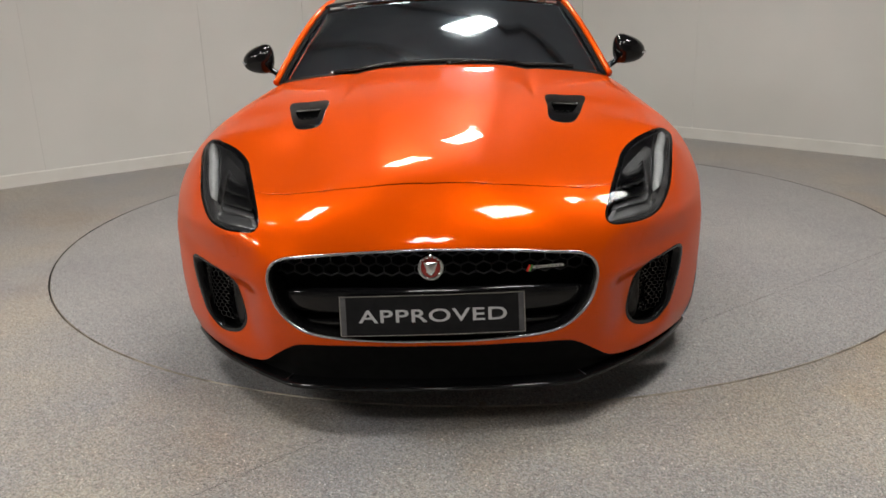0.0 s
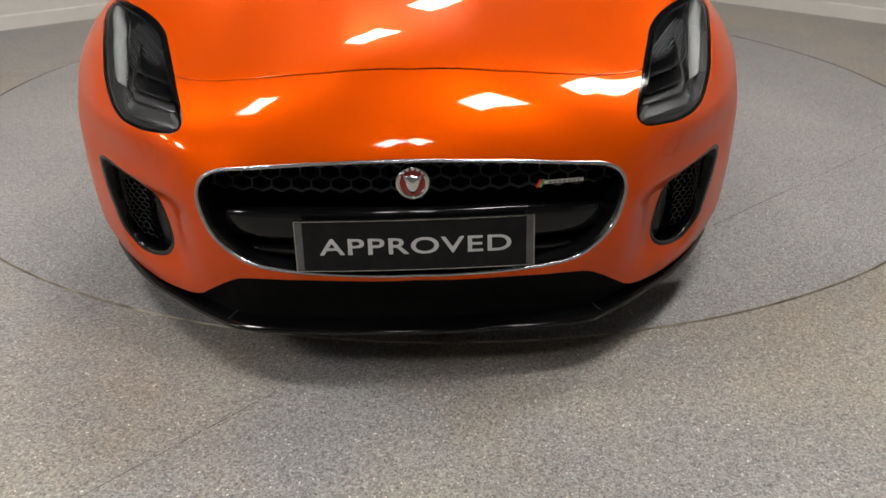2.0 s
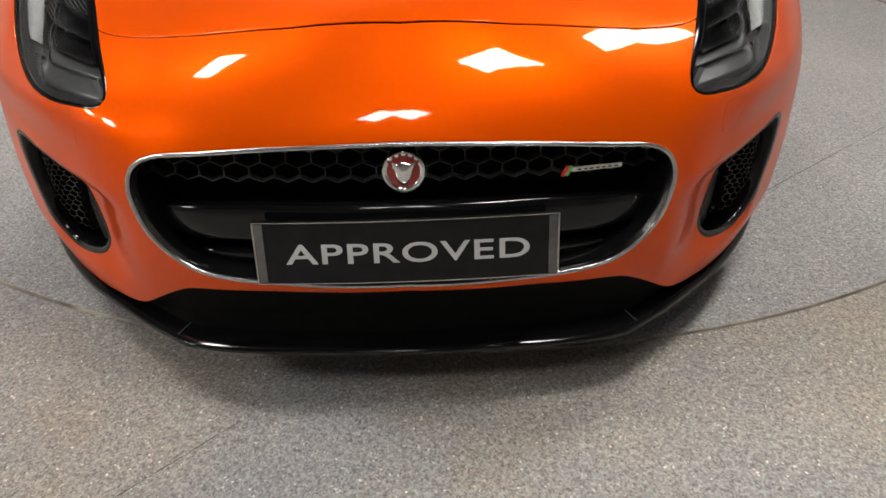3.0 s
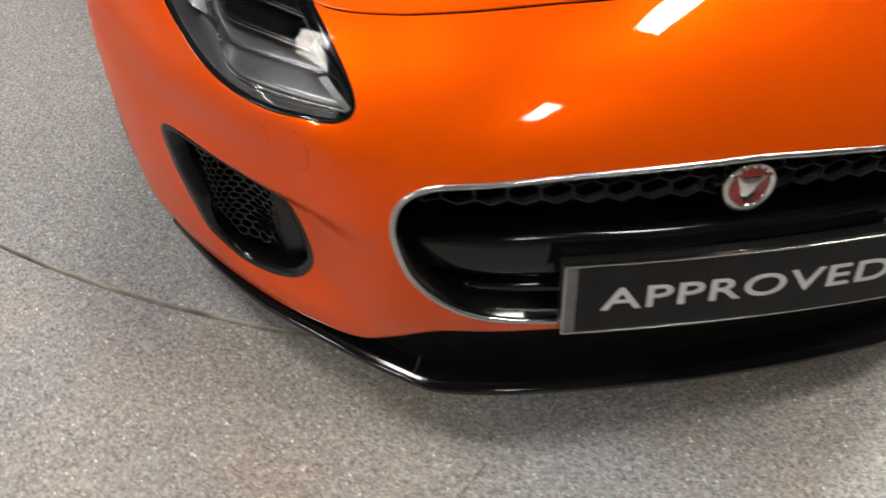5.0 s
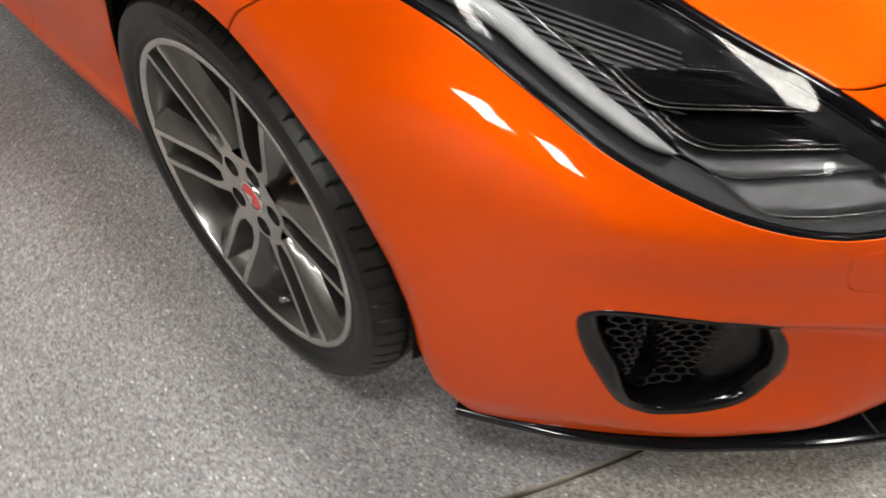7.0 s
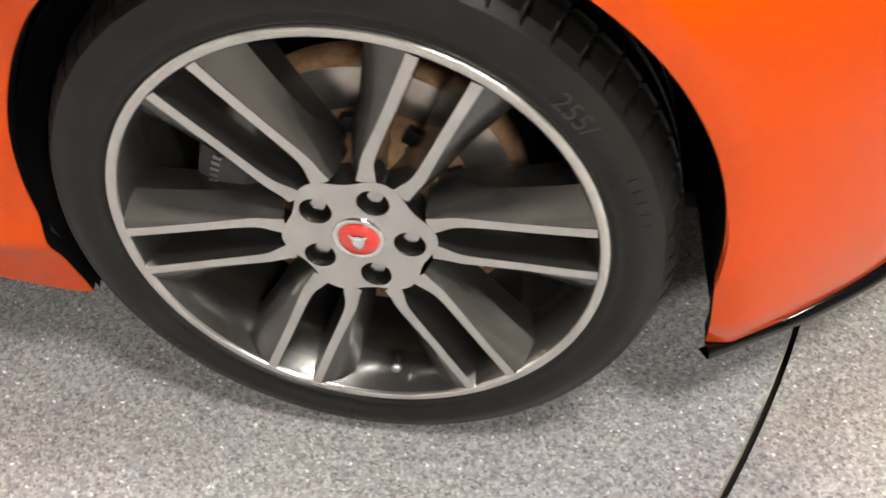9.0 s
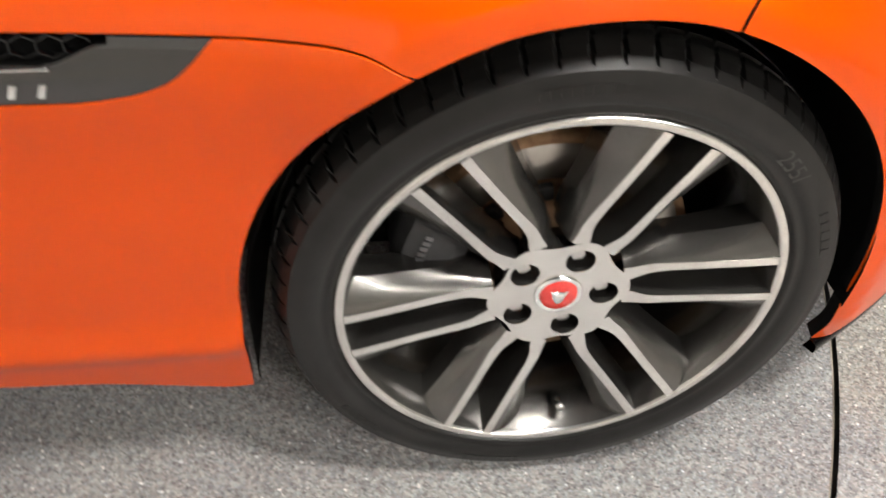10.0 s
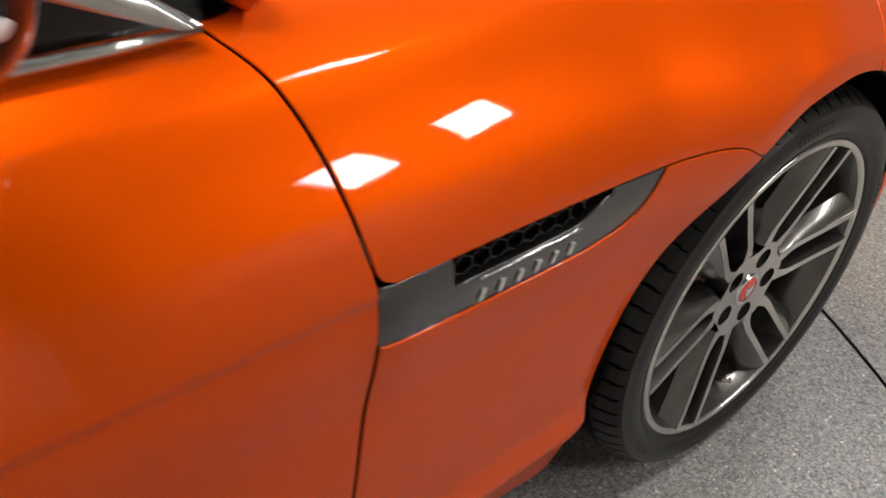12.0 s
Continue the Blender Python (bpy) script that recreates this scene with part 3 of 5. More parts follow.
def panel(name, verts, faces, mat, parent, label="", lip=0.022, both=True, sink=0.0, normals=True, roll=0.0022):
    """A shell of the bodywork whose edges turn inwards by the lip, with a small rounded edge."""
    verts, faces = tidy(verts, faces)
    if both:
        verts, faces = mirrored(verts, faces)
    nor = hull_normal(verts)
    verts = verts - sink * nor
    seen = {}
    for f in faces:
        for a, b in zip(f, f[1:] + f[:1]):
            key = (min(a, b), max(a, b))
            seen[key] = None if key in seen else (a, b)
    verts, faces, nor = [tuple(v) for v in verts], list(faces), [tuple(n) for n in nor]
    if lip:
        rim = [e for e in seen.values() if e]
        out = {}
        for a, b in rim:
            for i, j in ((a, b), (b, a)):
                n = np.array(nor[i])
                side = np.cross(np.array(verts[b]) - np.array(verts[a]), n)
                side /= max(np.linalg.norm(side), 1e-9)
                out[i] = out.get(i, 0) + side
        ring, deep = {}, {}
        for i, s in out.items():
            n = np.array(nor[i])
            s = s / max(np.linalg.norm(s), 1e-9)
            p = np.array(verts[i])
            ring[i] = len(verts)
            verts.append(tuple(p + s * roll * 0.7 - n * roll))
            m = n * 0.4 + s
            nor.append(tuple(m / np.linalg.norm(m)))
            deep[i] = len(verts)
            verts.append(tuple(p + s * roll * 0.7 - n * lip))
            nor.append(tuple(s))
        first = len(faces)
        for a, b in rim:
            faces.append((b, a, ring[a], ring[b]))
            faces.append((ring[b], ring[a], deep[a], deep[b]))
    ob = link_mesh(name, verts, faces, mat, parent, label, normals=nor if normals else None)
    if lip and mat in (PAINT, CARBON):
        ob.data.materials.append(MATT_BLACK)
        for i in range(first + 1, len(faces), 2):
            ob.data.polygons[i].material_index = 1
    return ob


# outlines on the body: grille, side intake and lamp
half = [(0, 0.573), (0.22, 0.566), (0.37, 0.554), (0.43, 0.545), (0.464, 0.525), (0.476, 0.492), (0.472, 0.455), (0.455, 0.405),
        (0.42, 0.362), (0.37, 0.330), (0.30, 0.314), (0.2, 0.306), (0, 0.302)]
GRILLE = smooth_loop(half + [(-x, z) for x, z in half[-2:0:-1]], 0.008)
INTAKE = smooth_loop([(0.800, 0.450), (0.795, 0.473), (0.768, 0.482), (0.71, 0.476), (0.642, 0.460), (0.604, 0.405), (0.588, 0.345), (0.590, 0.300),
                      (0.612, 0.267), (0.650, 0.250), (0.695, 0.243), (0.724, 0.257), (0.756, 0.297), (0.779, 0.358), (0.793, 0.405)], 0.006)
LAMP_RIM = np.array([(0.780, -0.255, 0.803), (0.678, -0.364, 0.795), (0.614, -0.453, 0.768), (0.579, -0.533, 0.732), (0.541, -0.634, 0.693),
                     (0.519, -0.707, 0.663), (0.504, -0.762, 0.633), (0.505, -0.786, 0.612), (0.527, -0.787, 0.597), (0.577, -0.770, 0.602),
                     (0.629, -0.740, 0.606), (0.676, -0.685, 0.610), (0.718, -0.615, 0.628), (0.757, -0.523, 0.662), (0.783, -0.439, 0.707),
                     (0.807, -0.340, 0.750), (0.842, -0.178, 0.790)])
LAMP_OUT = np.array([0.53, -0.46, 0.71])
LAMP_OUT /= np.linalg.norm(LAMP_OUT)
LAMP_UP = np.array([0.30, 0.598, 0.19])
LAMP_UP -= LAMP_OUT * (LAMP_UP @ LAMP_OUT)
LAMP_UP /= np.linalg.norm(LAMP_UP)
LAMP_SIDE = np.cross(LAMP_UP, LAMP_OUT)
LAMP_MID = np.array([0.669, -0.516, 0.683])


def lamp_uv(p):
    return (p - LAMP_MID) @ LAMP_SIDE, (p - LAMP_MID) @ LAMP_UP


LAMP = np.stack(lamp_uv(LAMP_RIM), 1)
# the upper end is cut off square
LAMP[0], LAMP[-1] = (-0.030, 0.350), (0.010, 0.362)
LAMP = smooth_loop(np.vstack([LAMP, [(0.006, 0.371), (-0.020, 0.363)]]), 0.006)


def lamp_point(u, v, depth):
    """A place on the lamp's cover, sunk by the depth."""
    u, v = np.atleast_1d(u).astype(float), np.atleast_1d(v).astype(float)
    base = LAMP_MID + u[:, None] * LAMP_SIDE + v[:, None] * LAMP_UP - 0.25 * LAMP_OUT
    near, far = np.zeros(len(u)), np.full(len(u), 0.6)
    for _ in range(30):
        mid = (near + far) / 2
        p = base + mid[:, None] * LAMP_OUT
        inside = hull(p[:, 0], p[:, 1], p[:, 2]) < 0
        near, far = np.where(inside, mid, near), np.where(inside, far, mid)
    return base + (near - depth)[:, None] * LAMP_OUT


BONNET_FRONT = curve((0, -0.755), (0.145, -0.750), (0.24, -0.738), (0.34, -0.723), (0.45, -0.694), (0.535, -0.660), (0.60, -0.56), (0.72, -0.33),
                     (0.84, -0.172), (0.88, -0.150), (0.92, -0.108), (0.938, -0.085), (1.0, -0.03))
SIDE_LINE = curve((-0.2, 0.60), (0.193, 0.661), (0.227, 0.680), (0.262, 0.688), (0.355, 0.693), (0.572, 0.701), (0.733, 0.703), (0.80, 0.704))
VENT_LINE = curve((0.355, 0.693), (0.380, 0.667), (0.398, 0.653), (0.437, 0.640), (0.486, 0.635), (0.622, 0.638), (0.735, 0.641))
DOOR_FRONT = curve((0.1, 0.83), (0.3, 0.785), (0.42, 0.760), (0.54, 0.746), (0.64, 0.736), (0.70, 0.732), (0.74, 0.737), (0.81, 0.748), (0.864, 0.766), (0.90, 0.80), (1.0, 0.90))
BUMPER_EDGE = curve((0, 0.287), (0.24, 0.287), (0.35, 0.287), (0.40, 0.283), (0.44, 0.264), (0.48, 0.236), (0.527, 0.202), (0.58, 0.186), (0.65, 0.178), (0.75, 0.172), (0.95, 0.168))
SILL_EDGE = curve((0.3, 0.155), (0.39, 0.160), (0.6, 0.205), (0.8, 0.215), (2.0, 0.215), (2.3, 0.19))


def arch(y, z, at, r):
    """Below nought inside a wheel opening round the axle at y = at."""
    low = np.minimum(z - 0.335, 0)
    return np.where(z > 0.335, np.hypot(y - at, z - 0.335) - r, np.abs(y - at) - r + np.where(y < at, 0.18, 0.05) * low)


car = thing("sports_car", "metallic orange sports coupe with black roof parked on a turntable", "car")
hv, hf = hull_grid()


def split(f):
    """Cuts the remaining shell; returns the part below nought and keeps the rest."""
    global hv, hf
    hv, low, hf = cut(hv, hf, f(np.abs(hv[:, 0]), hv[:, 1], hv[:, 2]))
    return low


FAR = 9.0
AXLE_REAR = 2.622
GLASS_LINE = curve((0, 0.60), (0.3, 0.612), (0.55, 0.645), (0.70, 0.70), (0.765, 0.76), (0.79, 0.82), (0.80, 1.1))
inside_cabin = lambda x, y, z: np.maximum.reduce([GLASS_LINE(x) - y, x - (0.772 - 0.10 * ramp(y, 1.6, 3.2)), y - 3.15, 0.80 - z])
split(lambda x, y, z: arch(y, z, 0.006, 0.375))
split(lambda x, y, z: arch(y, z, AXLE_REAR, 0.38))
split(lambda x, y, z: np.where((y < -0.5) & (x < 0.6), outside(x, z, GRILLE), FAR))
split(lambda x, y, z: np.where((y < -0.35) & (x > 0.45), outside(x, z, INTAKE), FAR))
lamp_cover = split(lambda x, y, z: np.where((y < 0.0) & (x > 0.3) & (z > 0.5), outside(*lamp_uv(np.stack([x, y, z], -1)), LAMP), FAR))
lamp_verts = hv
split(inside_cabin)
split(lambda x, y, z: np.where(y < 0, z - BUMPER_EDGE(x), z - np.where(y < 2.45, SILL_EDGE(y), 0.20)))
bonnet_shell = split(lambda x, y, z: np.maximum.reduce([(BONNET_FRONT(x) - y) * 0.85, np.where(y > -0.06, SIDE_LINE(y) - z, -FAR), (y - DOOR_FRONT(z)) * 2]))
bonnet_verts = hv
bumper = split(lambda x, y, z: y)
bumper_verts = hv
VENT_TOP = smooth_loop([(0.556, 0.035), (0.485, 0.040), (0.414, 0.030), (0.405, -0.12), (0.398, -0.235), (0.415, -0.276), (0.465, -0.280), (0.494, -0.24), (0.532, -0.10)], 0.008)
VENT_HOLE = smooth_loop([(0.520, -0.065), (0.475, -0.060), (0.425, -0.070), (0.421, -0.140), (0.424, -0.190), (0.478, -0.190), (0.500, -0.150)], 0.008)
bv, bonnet_vent, bonnet_shell = cut(bonnet_verts, bonnet_shell, outside(bonnet_verts[:, 0], bonnet_verts[:, 1], VENT_TOP))
bonnet_verts = bv
vent_shell = split(lambda x, y, z: np.maximum.reduce([VENT_LINE(y) - z, y - DOOR_FRONT(z), 0.355 - y]))
vent_verts = hv
fender = split(lambda x, y, z: y - DOOR_FRONT(z))
fender_verts = hv
door_shell = split(lambda x, y, z: np.maximum(y - (2.05 - 0.18 * ramp(0.5 - z, 0, 0.4)), 0.245 - z))
door_verts = hv


def gap(f, verts, faces, width):
    """Trims a panel back by the width along f = 0, for the shut line."""
    v, low, high = cut(verts, faces, f(np.abs(verts[:, 0]), verts[:, 1], verts[:, 2]) + width)
    return v, low


GAP_WIDE = 0.0044
v, f = gap(lambda x, y, z: np.maximum.reduce([(BONNET_FRONT(x) - y) * 0.85, np.where(y > -0.06, SIDE_LINE(y) - z, -FAR), (y - DOOR_FRONT(z)) * 2]), bonnet_verts, bonnet_shell, GAP_WIDE)
bonnet_part = panel("bonnet", v, f, PAINT, car)
WASHER = [(0.630, 0.582), (0.620, 0.590), (0.596, 0.592), (0.581, 0.588), (0.575, 0.575), (0.5745, 0.548), (0.579, 0.534), (0.592, 0.529), (0.610, 0.530), (0.618, 0.538), (0.625, 0.560)]
w = np.where((bumper_verts[:, 1] < -0.5) & (bumper_verts[:, 0] > 0.5), outside(bumper_verts[:, 0], bumper_verts[:, 2], smooth_loop(
    WASHER, 0.006)), FAR)
wv, washer, bumper = cut(bumper_verts, bumper, w)
bumper_part = panel("front_bumper", wv, bumper, PAINT, car, roll=0.0012)
for side in (1, -1):
    turned = (lambda a, b: (a, b)) if side > 0 else flipped
    v, f = tidy(wv, washer)
    v, f, _ = cut(v, f, outside(v[:, 0], v[:, 2], smooth_loop(WASHER, 0.006)) + 0.0016)
    panel("washer_cover", *turned(*tidy(v, f)), PAINT, bumper_part, both=False, lip=0.01, roll=0.0012)
    v, f = tidy(bonnet_verts, bonnet_vent)
    v, hole, f = cut(v, f, outside(v[:, 0], v[:, 1], VENT_HOLE))
    scoop = panel("bonnet_vent", *turned(*tidy(v, f)), GLOSS_BLACK, bonnet_part, "gloss black bonnet vent with mesh", both=False, sink=-0.003, lip=0.02)
    panel("vent_backing", *turned(*tidy(v, hole)), MATT_BLACK, scoop, both=False, sink=0.03, lip=0)
    v, f = gap(lambda x, y, z: y - DOOR_FRONT(z), fender_verts, fender, 0.0024)
    panel("front_fender", *turned(*tidy(v, f)), PAINT, car, both=False)
    panel("rear_body", *turned(*tidy(hv, hf)), PAINT, car, both=False)
    v, f = gap(lambda x, y, z: DOOR_FRONT(z) - y, door_verts, door_shell, 0.0040)
    panel("door", *turned(*tidy(v, f)), PAINT, car, both=False)
    v, f = tidy(vent_verts, vent_shell)
    v, hole, f = cut(v, f, np.maximum.reduce([v[:, 2] - SIDE_LINE(v[:, 1]) - 0.004, v[:, 1] - 0.655, 0.4395 - v[:, 1],
                                              0.672 - v[:, 2] + 0.018 * ramp(0.50 - v[:, 1], 0, 0.06)]))
    vent = panel("side_vent", *turned(*tidy(v, f)), CARBON, car, "woven carbon fibre side vent frame", both=False, sink=0.003, lip=0.03)
    v2, f2 = tidy(v, hole)
    panel("vent_backing", *turned(v2, f2), MATT_BLACK, vent, both=False, sink=0.03, lip=0)

# ---- wheels ----
def ring_point(r, angle, w):
    """Wheel coordinates: outwards is -x; the angle runs from the top towards the car's rear."""
    return (-w, r * math.sin(angle), r * math.cos(angle))


def revolve(name, profile, mat, parent, label="", steps=96, ripple=None):
    pts = []
    for k in range(steps):
        for i, (r, w) in enumerate(profile):
            rr = r + (ripple(i, k) if ripple else 0)
            pts.append(ring_point(rr, 2 * math.pi * k / steps, w))
    n = len(profile)
    faces = [(k * n + i, k * n + i + 1, ((k + 1) % steps) * n + i + 1, ((k + 1) % steps) * n + i) for k in range(steps) for i in range(n - 1)]
    return link_mesh(name, pts, faces, mat, parent, label)


def make_wheel():
    wheel = thing("road_wheel", "split-spoke alloy wheel with machined face and low-profile tyre", "wheel")
    # tyre: rounded sidewalls, shoulder blocks with slots, four grooves round the tread
    side = [(0.258, 0.098), (0.266, 0.110), (0.2695, 0.1165), (0.2745, 0.1195), (0.2775, 0.1175), (0.283, 0.1215), (0.294, 0.1250), (0.306, 0.1245), (0.3165, 0.1195),
            (0.3185, 0.1196), (0.3205, 0.1165), (0.3265, 0.1080), (0.3325, 0.0960), (0.3360, 0.087)]
    tread = [(0.3380, 0.078), (0.3315, 0.077), (0.3315, 0.069), (0.3385, 0.068), (0.3390, 0.032), (0.332, 0.031), (0.332, 0.021), (0.3392, 0.020)]
    prof = side + tread + [(r, -w) for r, w in tread[::-1]] + [(r, -w) for r, w in side[::-1]]
    shoulder = {i for i, (r, w) in enumerate(prof) if 0.085 < abs(w) < 0.110 and r > 0.324} | {i for i, (r, w) in enumerate(prof) if 0.034 < abs(w) < 0.079 and r > 0.337}
    tyre = revolve("tyre", prof, RUBBER, wheel, "black low-profile tyre with shoulder blocks", 12 * 66, lambda i, k: -0.0065 if i in shoulder and (k + i // 2) % 12 == 0 else 0.0)
    for face in tyre.data.polygons:
        face.use_smooth = math.hypot(face.center[1], face.center[2]) < 0.3185
    # raised size figures on the sidewall, bent round the tyre
    figures = bpy.data.curves.new("size_figures", "FONT")
    figures.body, figures.size, figures.align_x, figures.align_y = "255/", 0.027, "CENTER", "CENTER"
    draft = new("figures_draft", figures)
    mesh = bpy.data.meshes.new_from_object(draft.evaluated_get(bpy.context.evaluated_depsgraph_get()))
    bpy.data.objects.remove(draft)
    for v in mesh.vertices:
        v.co = ring_point(0.2925 + v.co.y, radians(-46) - v.co.x / 0.2925, 0.1256)
    mesh.materials.append(TYRE_MARK)
    ob = new("size_figures", mesh)
    ob.parent = tyre
    # raised plain bars where the sidewall is marked
    for start, count, wide in ((-76, 5, 2.2), (-4, 9, 1.5), (120, 5, 2.2), (160, 8, 1.6)):
        for k in range(count):
            a = radians(start + k * wide * 1.25)
            b = radians(start + k * wide * 1.25 + wide)
            pts = [ring_point(r, ang, w) for ang in (a, b) for r, w in ((0.297, 0.1258), (0.307, 0.1250))]
            pts += [ring_point(r, ang, w - 0.002) for ang in (a, b) for r, w in ((0.297, 0.1258), (0.307, 0.1250))]
            link_mesh("sidewall_mark", pts, [(0, 1, 3, 2), (0, 4, 5, 1), (2, 3, 7, 6), (0, 2, 6, 4), (1, 5, 7, 3)], RUBBER, tyre, smooth=False)
    # rim: machined lip, painted barrel
    rim = revolve("rim", [(0.2665, 0.104), (0.2680, 0.110), (0.2670, 0.1155), (0.2640, 0.1175), (0.2575, 0.1168), (0.2558, 0.1155), (0.2545, 0.112)], MACHINED, wheel, "machined silver rim lip")
    revolve("barrel", [(0.2547, 0.1125), (0.2500, 0.103), (0.2400, 0.075), (0.2350, 0.04), (0.2330, -0.02), (0.2360, -0.08), (0.2460, -0.105), (0.2640, -0.112), (0.2670, -0.104)],
            GUNMETAL, rim, "gunmetal painted rim barrel")
    # six pairs of spokes: narrow machined faces, wide painted flanks
    for k in range(6):
        middle = radians(-23 + 60 * k)
        for sgn in (-1, 1):
            line = [(0.2535, 0.0300, 0.1155, 0.0058), (0.215, 0.0290, 0.1105, 0.0055), (0.170, 0.0280, 0.104, 0.0055), (0.130, 0.0277, 0.0985, 0.0060),
                    (0.110, 0.0268, 0.0960, 0.0068), (0.094, 0.0220, 0.0942, 0.0088), (0.074, 0.0170, 0.0925, 0.0120), (0.060, 0.0150, 0.0915, 0.0150)]
            shape = [curve(*[(q[0], q[i]) for q in line[::-1]]) for i in (1, 2, 3)]
            line = [(r, *[float(c(r)) for c in shape]) for r in np.linspace(0.2535, 0.078, 22)]
            face, flank_pts = [], []
            c, s = math.cos(middle), math.sin(middle)
            for r, off, w, half_w in line:
                out = (r - 0.06) / 0.19
                wide, fall = 0.012 + 0.029 * out ** 1.4, 0.030 - 0.010 * out
                rows = ((-half_w, 0.0), (half_w, 0.0), (half_w + wide * 0.3, fall * 0.16), (half_w + wide * 0.65, fall * 0.50), (half_w + wide, fall),
                        (half_w + wide * 1.12, 0.054), (-half_w - 0.007, 0.054), (-half_w - 0.004, 0.022))
                for q, back in rows:
                    o = sgn * (off + q)
                    flank_pts.append((-(w - back), r * s + o * c, r * c - o * s))
                for q in (-half_w, half_w):
                    o = sgn * (off + q)
                    face.append((-(w + 0.0012), r * s + o * c, r * c - o * s))
            n = len(line)
            ff = [(2 * i, 2 * i + 1, 2 * i + 3, 2 * i + 2)[::sgn] for i in range(n - 1)]
            # a thin edge that ties the machined skin to the flanks
            edge = []
            base = len(face)
            for i in range(n):
                face.append(flank_pts[8 * i])
                face.append(flank_pts[8 * i + 1])
            for i in range(n - 1):
                edge.append((2 * i, 2 * i + 2, base + 2 * i + 2, base + 2 * i)[::sgn])
                edge.append((2 * i + 3, 2 * i + 1, base + 2 * i + 1, base + 2 * i + 3)[::sgn])
            spoke = link_mesh("spoke", flank_pts, [(8 * i + j, 8 * i + (j + 1) % 8, 8 * i + 8 + (j + 1) % 8, 8 * i + 8 + j)[::sgn] for i in range(n - 1) for j in range(8)],
                              GUNMETAL, wheel, "gunmetal spoke with machined face")
            spoke.data.set_sharp_from_angle(angle=radians(22))
            link_mesh("spoke_face", face, ff + edge, MACHINED, spoke, smooth=False)
    # hub: machined star with five bolt wells, cap in the middle
    steps, rows = 120, 22
    pts = [ring_point(0.028 + (0.092 - 0.028) * i / (rows - 1), 2 * math.pi * k / steps, 0.0925 + 0.0024 * i / (rows - 1)) for i in range(rows) for k in range(steps)]
    v, f = np.array(pts), grid_faces(rows, steps, True)
    wells = [radians(52 + 72 * k) for k in range(5)]
    dist = np.min([np.hypot(v[:, 1] - 0.0560 * math.sin(a), v[:, 2] - 0.0560 * math.cos(a)) for a in wells], 0)
    v, hole, f = cut(v, f, dist - 0.0178)
    ang = np.degrees(np.arctan2(v[:, 1], v[:, 2]))
    star = 0.0815 + 0.0055 * np.cos(np.radians(6 * (ang + 23)))
    v, f, _ = cut(v, f, np.hypot(v[:, 1], v[:, 2]) - star)
    v, f = tidy(v, f)
    hub = link_mesh("hub", v, [t[::-1] for t in f], MACHINED, wheel, "machined hub face with five bolt wells")
    revolve("hub_core", [(0.0715, 0.0890), (0.0735, 0.07), (0.078, 0.03), (0.05, 0.02)], GUNMETAL, wheel, steps=48)
    for a in wells:
        y, z = 0.0560 * math.sin(a), 0.0560 * math.cos(a)
        bm = bmesh.new()
        bmesh.ops.create_cone(bm, segments=24, radius1=0.0165, radius2=0.0180, depth=0.034, cap_ends=False)
        bmesh.ops.transform(bm, matrix=Matrix.Translation((-0.075, y, z)) @ Matrix.Rotation(radians(-90), 4, "Y"), verts=bm.verts)
        well = part("bolt_well", bm, GUNMETAL, hub, smooth=True)
        bm = bmesh.new()
        bmesh.ops.create_cone(bm, cap_ends=True, segments=6, radius1=0.0108, radius2=0.0102, depth=0.026)
        bmesh.ops.bevel(bm, geom=bm.edges[:], offset=0.0012, segments=1, affect="EDGES")
        bmesh.ops.transform(bm, matrix=Matrix.Translation((-0.069, y, z)) @ Matrix.Rotation(radians(-90), 4, "Y"), verts=bm.verts)
        part("wheel_bolt", bm, CHROME, hub, "bright hexagonal wheel bolt")
    cap = revolve("centre_cap", [(0.0295, 0.088), (0.0295, 0.0945), (0.0280, 0.0962), (0.0245, 0.0962), (0.0235, 0.0950), (0.0005, 0.0952)], BRIGHT, wheel, "silver wheel centre cap", 40)
    revolve("badge", [(0.0228, 0.0945), (0.0222, 0.0966), (0.012, 0.0972), (0.0003, 0.0974)], RED, cap, "red badge with a plain silver shape", 40)
    emblem(cap, 0.0125, pose(-0.0974, 0, -0.001, 0, 0, -90))
    # valve
    bm = bmesh.new()
    bmesh.ops.create_cone(bm, cap_ends=True, segments=10, radius1=0.0080, radius2=0.0062, depth=0.036)
    a = radians(188)
    bmesh.ops.transform(bm, matrix=Matrix.Translation(ring_point(0.226, a, 0.088)) @ Matrix.Rotation(radians(-62), 4, "Y"), verts=bm.verts)
    part("valve", bm, CHROME, wheel, "small metal valve stem", True)
    return wheel


def emblem(parent, size, m):
    """A plain rounded shield-like shape in relief."""
    loop = smooth_loop([(0, -1.0), (0.45, -0.55), (0.62, 0.1), (0.85, 0.75), (0.4, 0.62), (0, 0.72), (-0.4, 0.62), (-0.85, 0.75), (-0.62, 0.1), (-0.45, -0.55)], 0.25)
    pts = [(x * size, -0.0004, z * size) for x, z in loop] + [(x * size * 0.8, -0.0022, z * size * 0.8) for x, z in loop] + [(0, -0.0030, 0)]
    n = len(loop)
    faces = [(i, (i + 1) % n, n + (i + 1) % n, n + i) for i in range(n)] + [(n + i, n + (i + 1) % n, 2 * n) for i in range(n)]
    pts = [m @ Vector(p) for p in pts]
    return link_mesh("emblem", pts, faces, BRIGHT, parent, "plain silver relief")


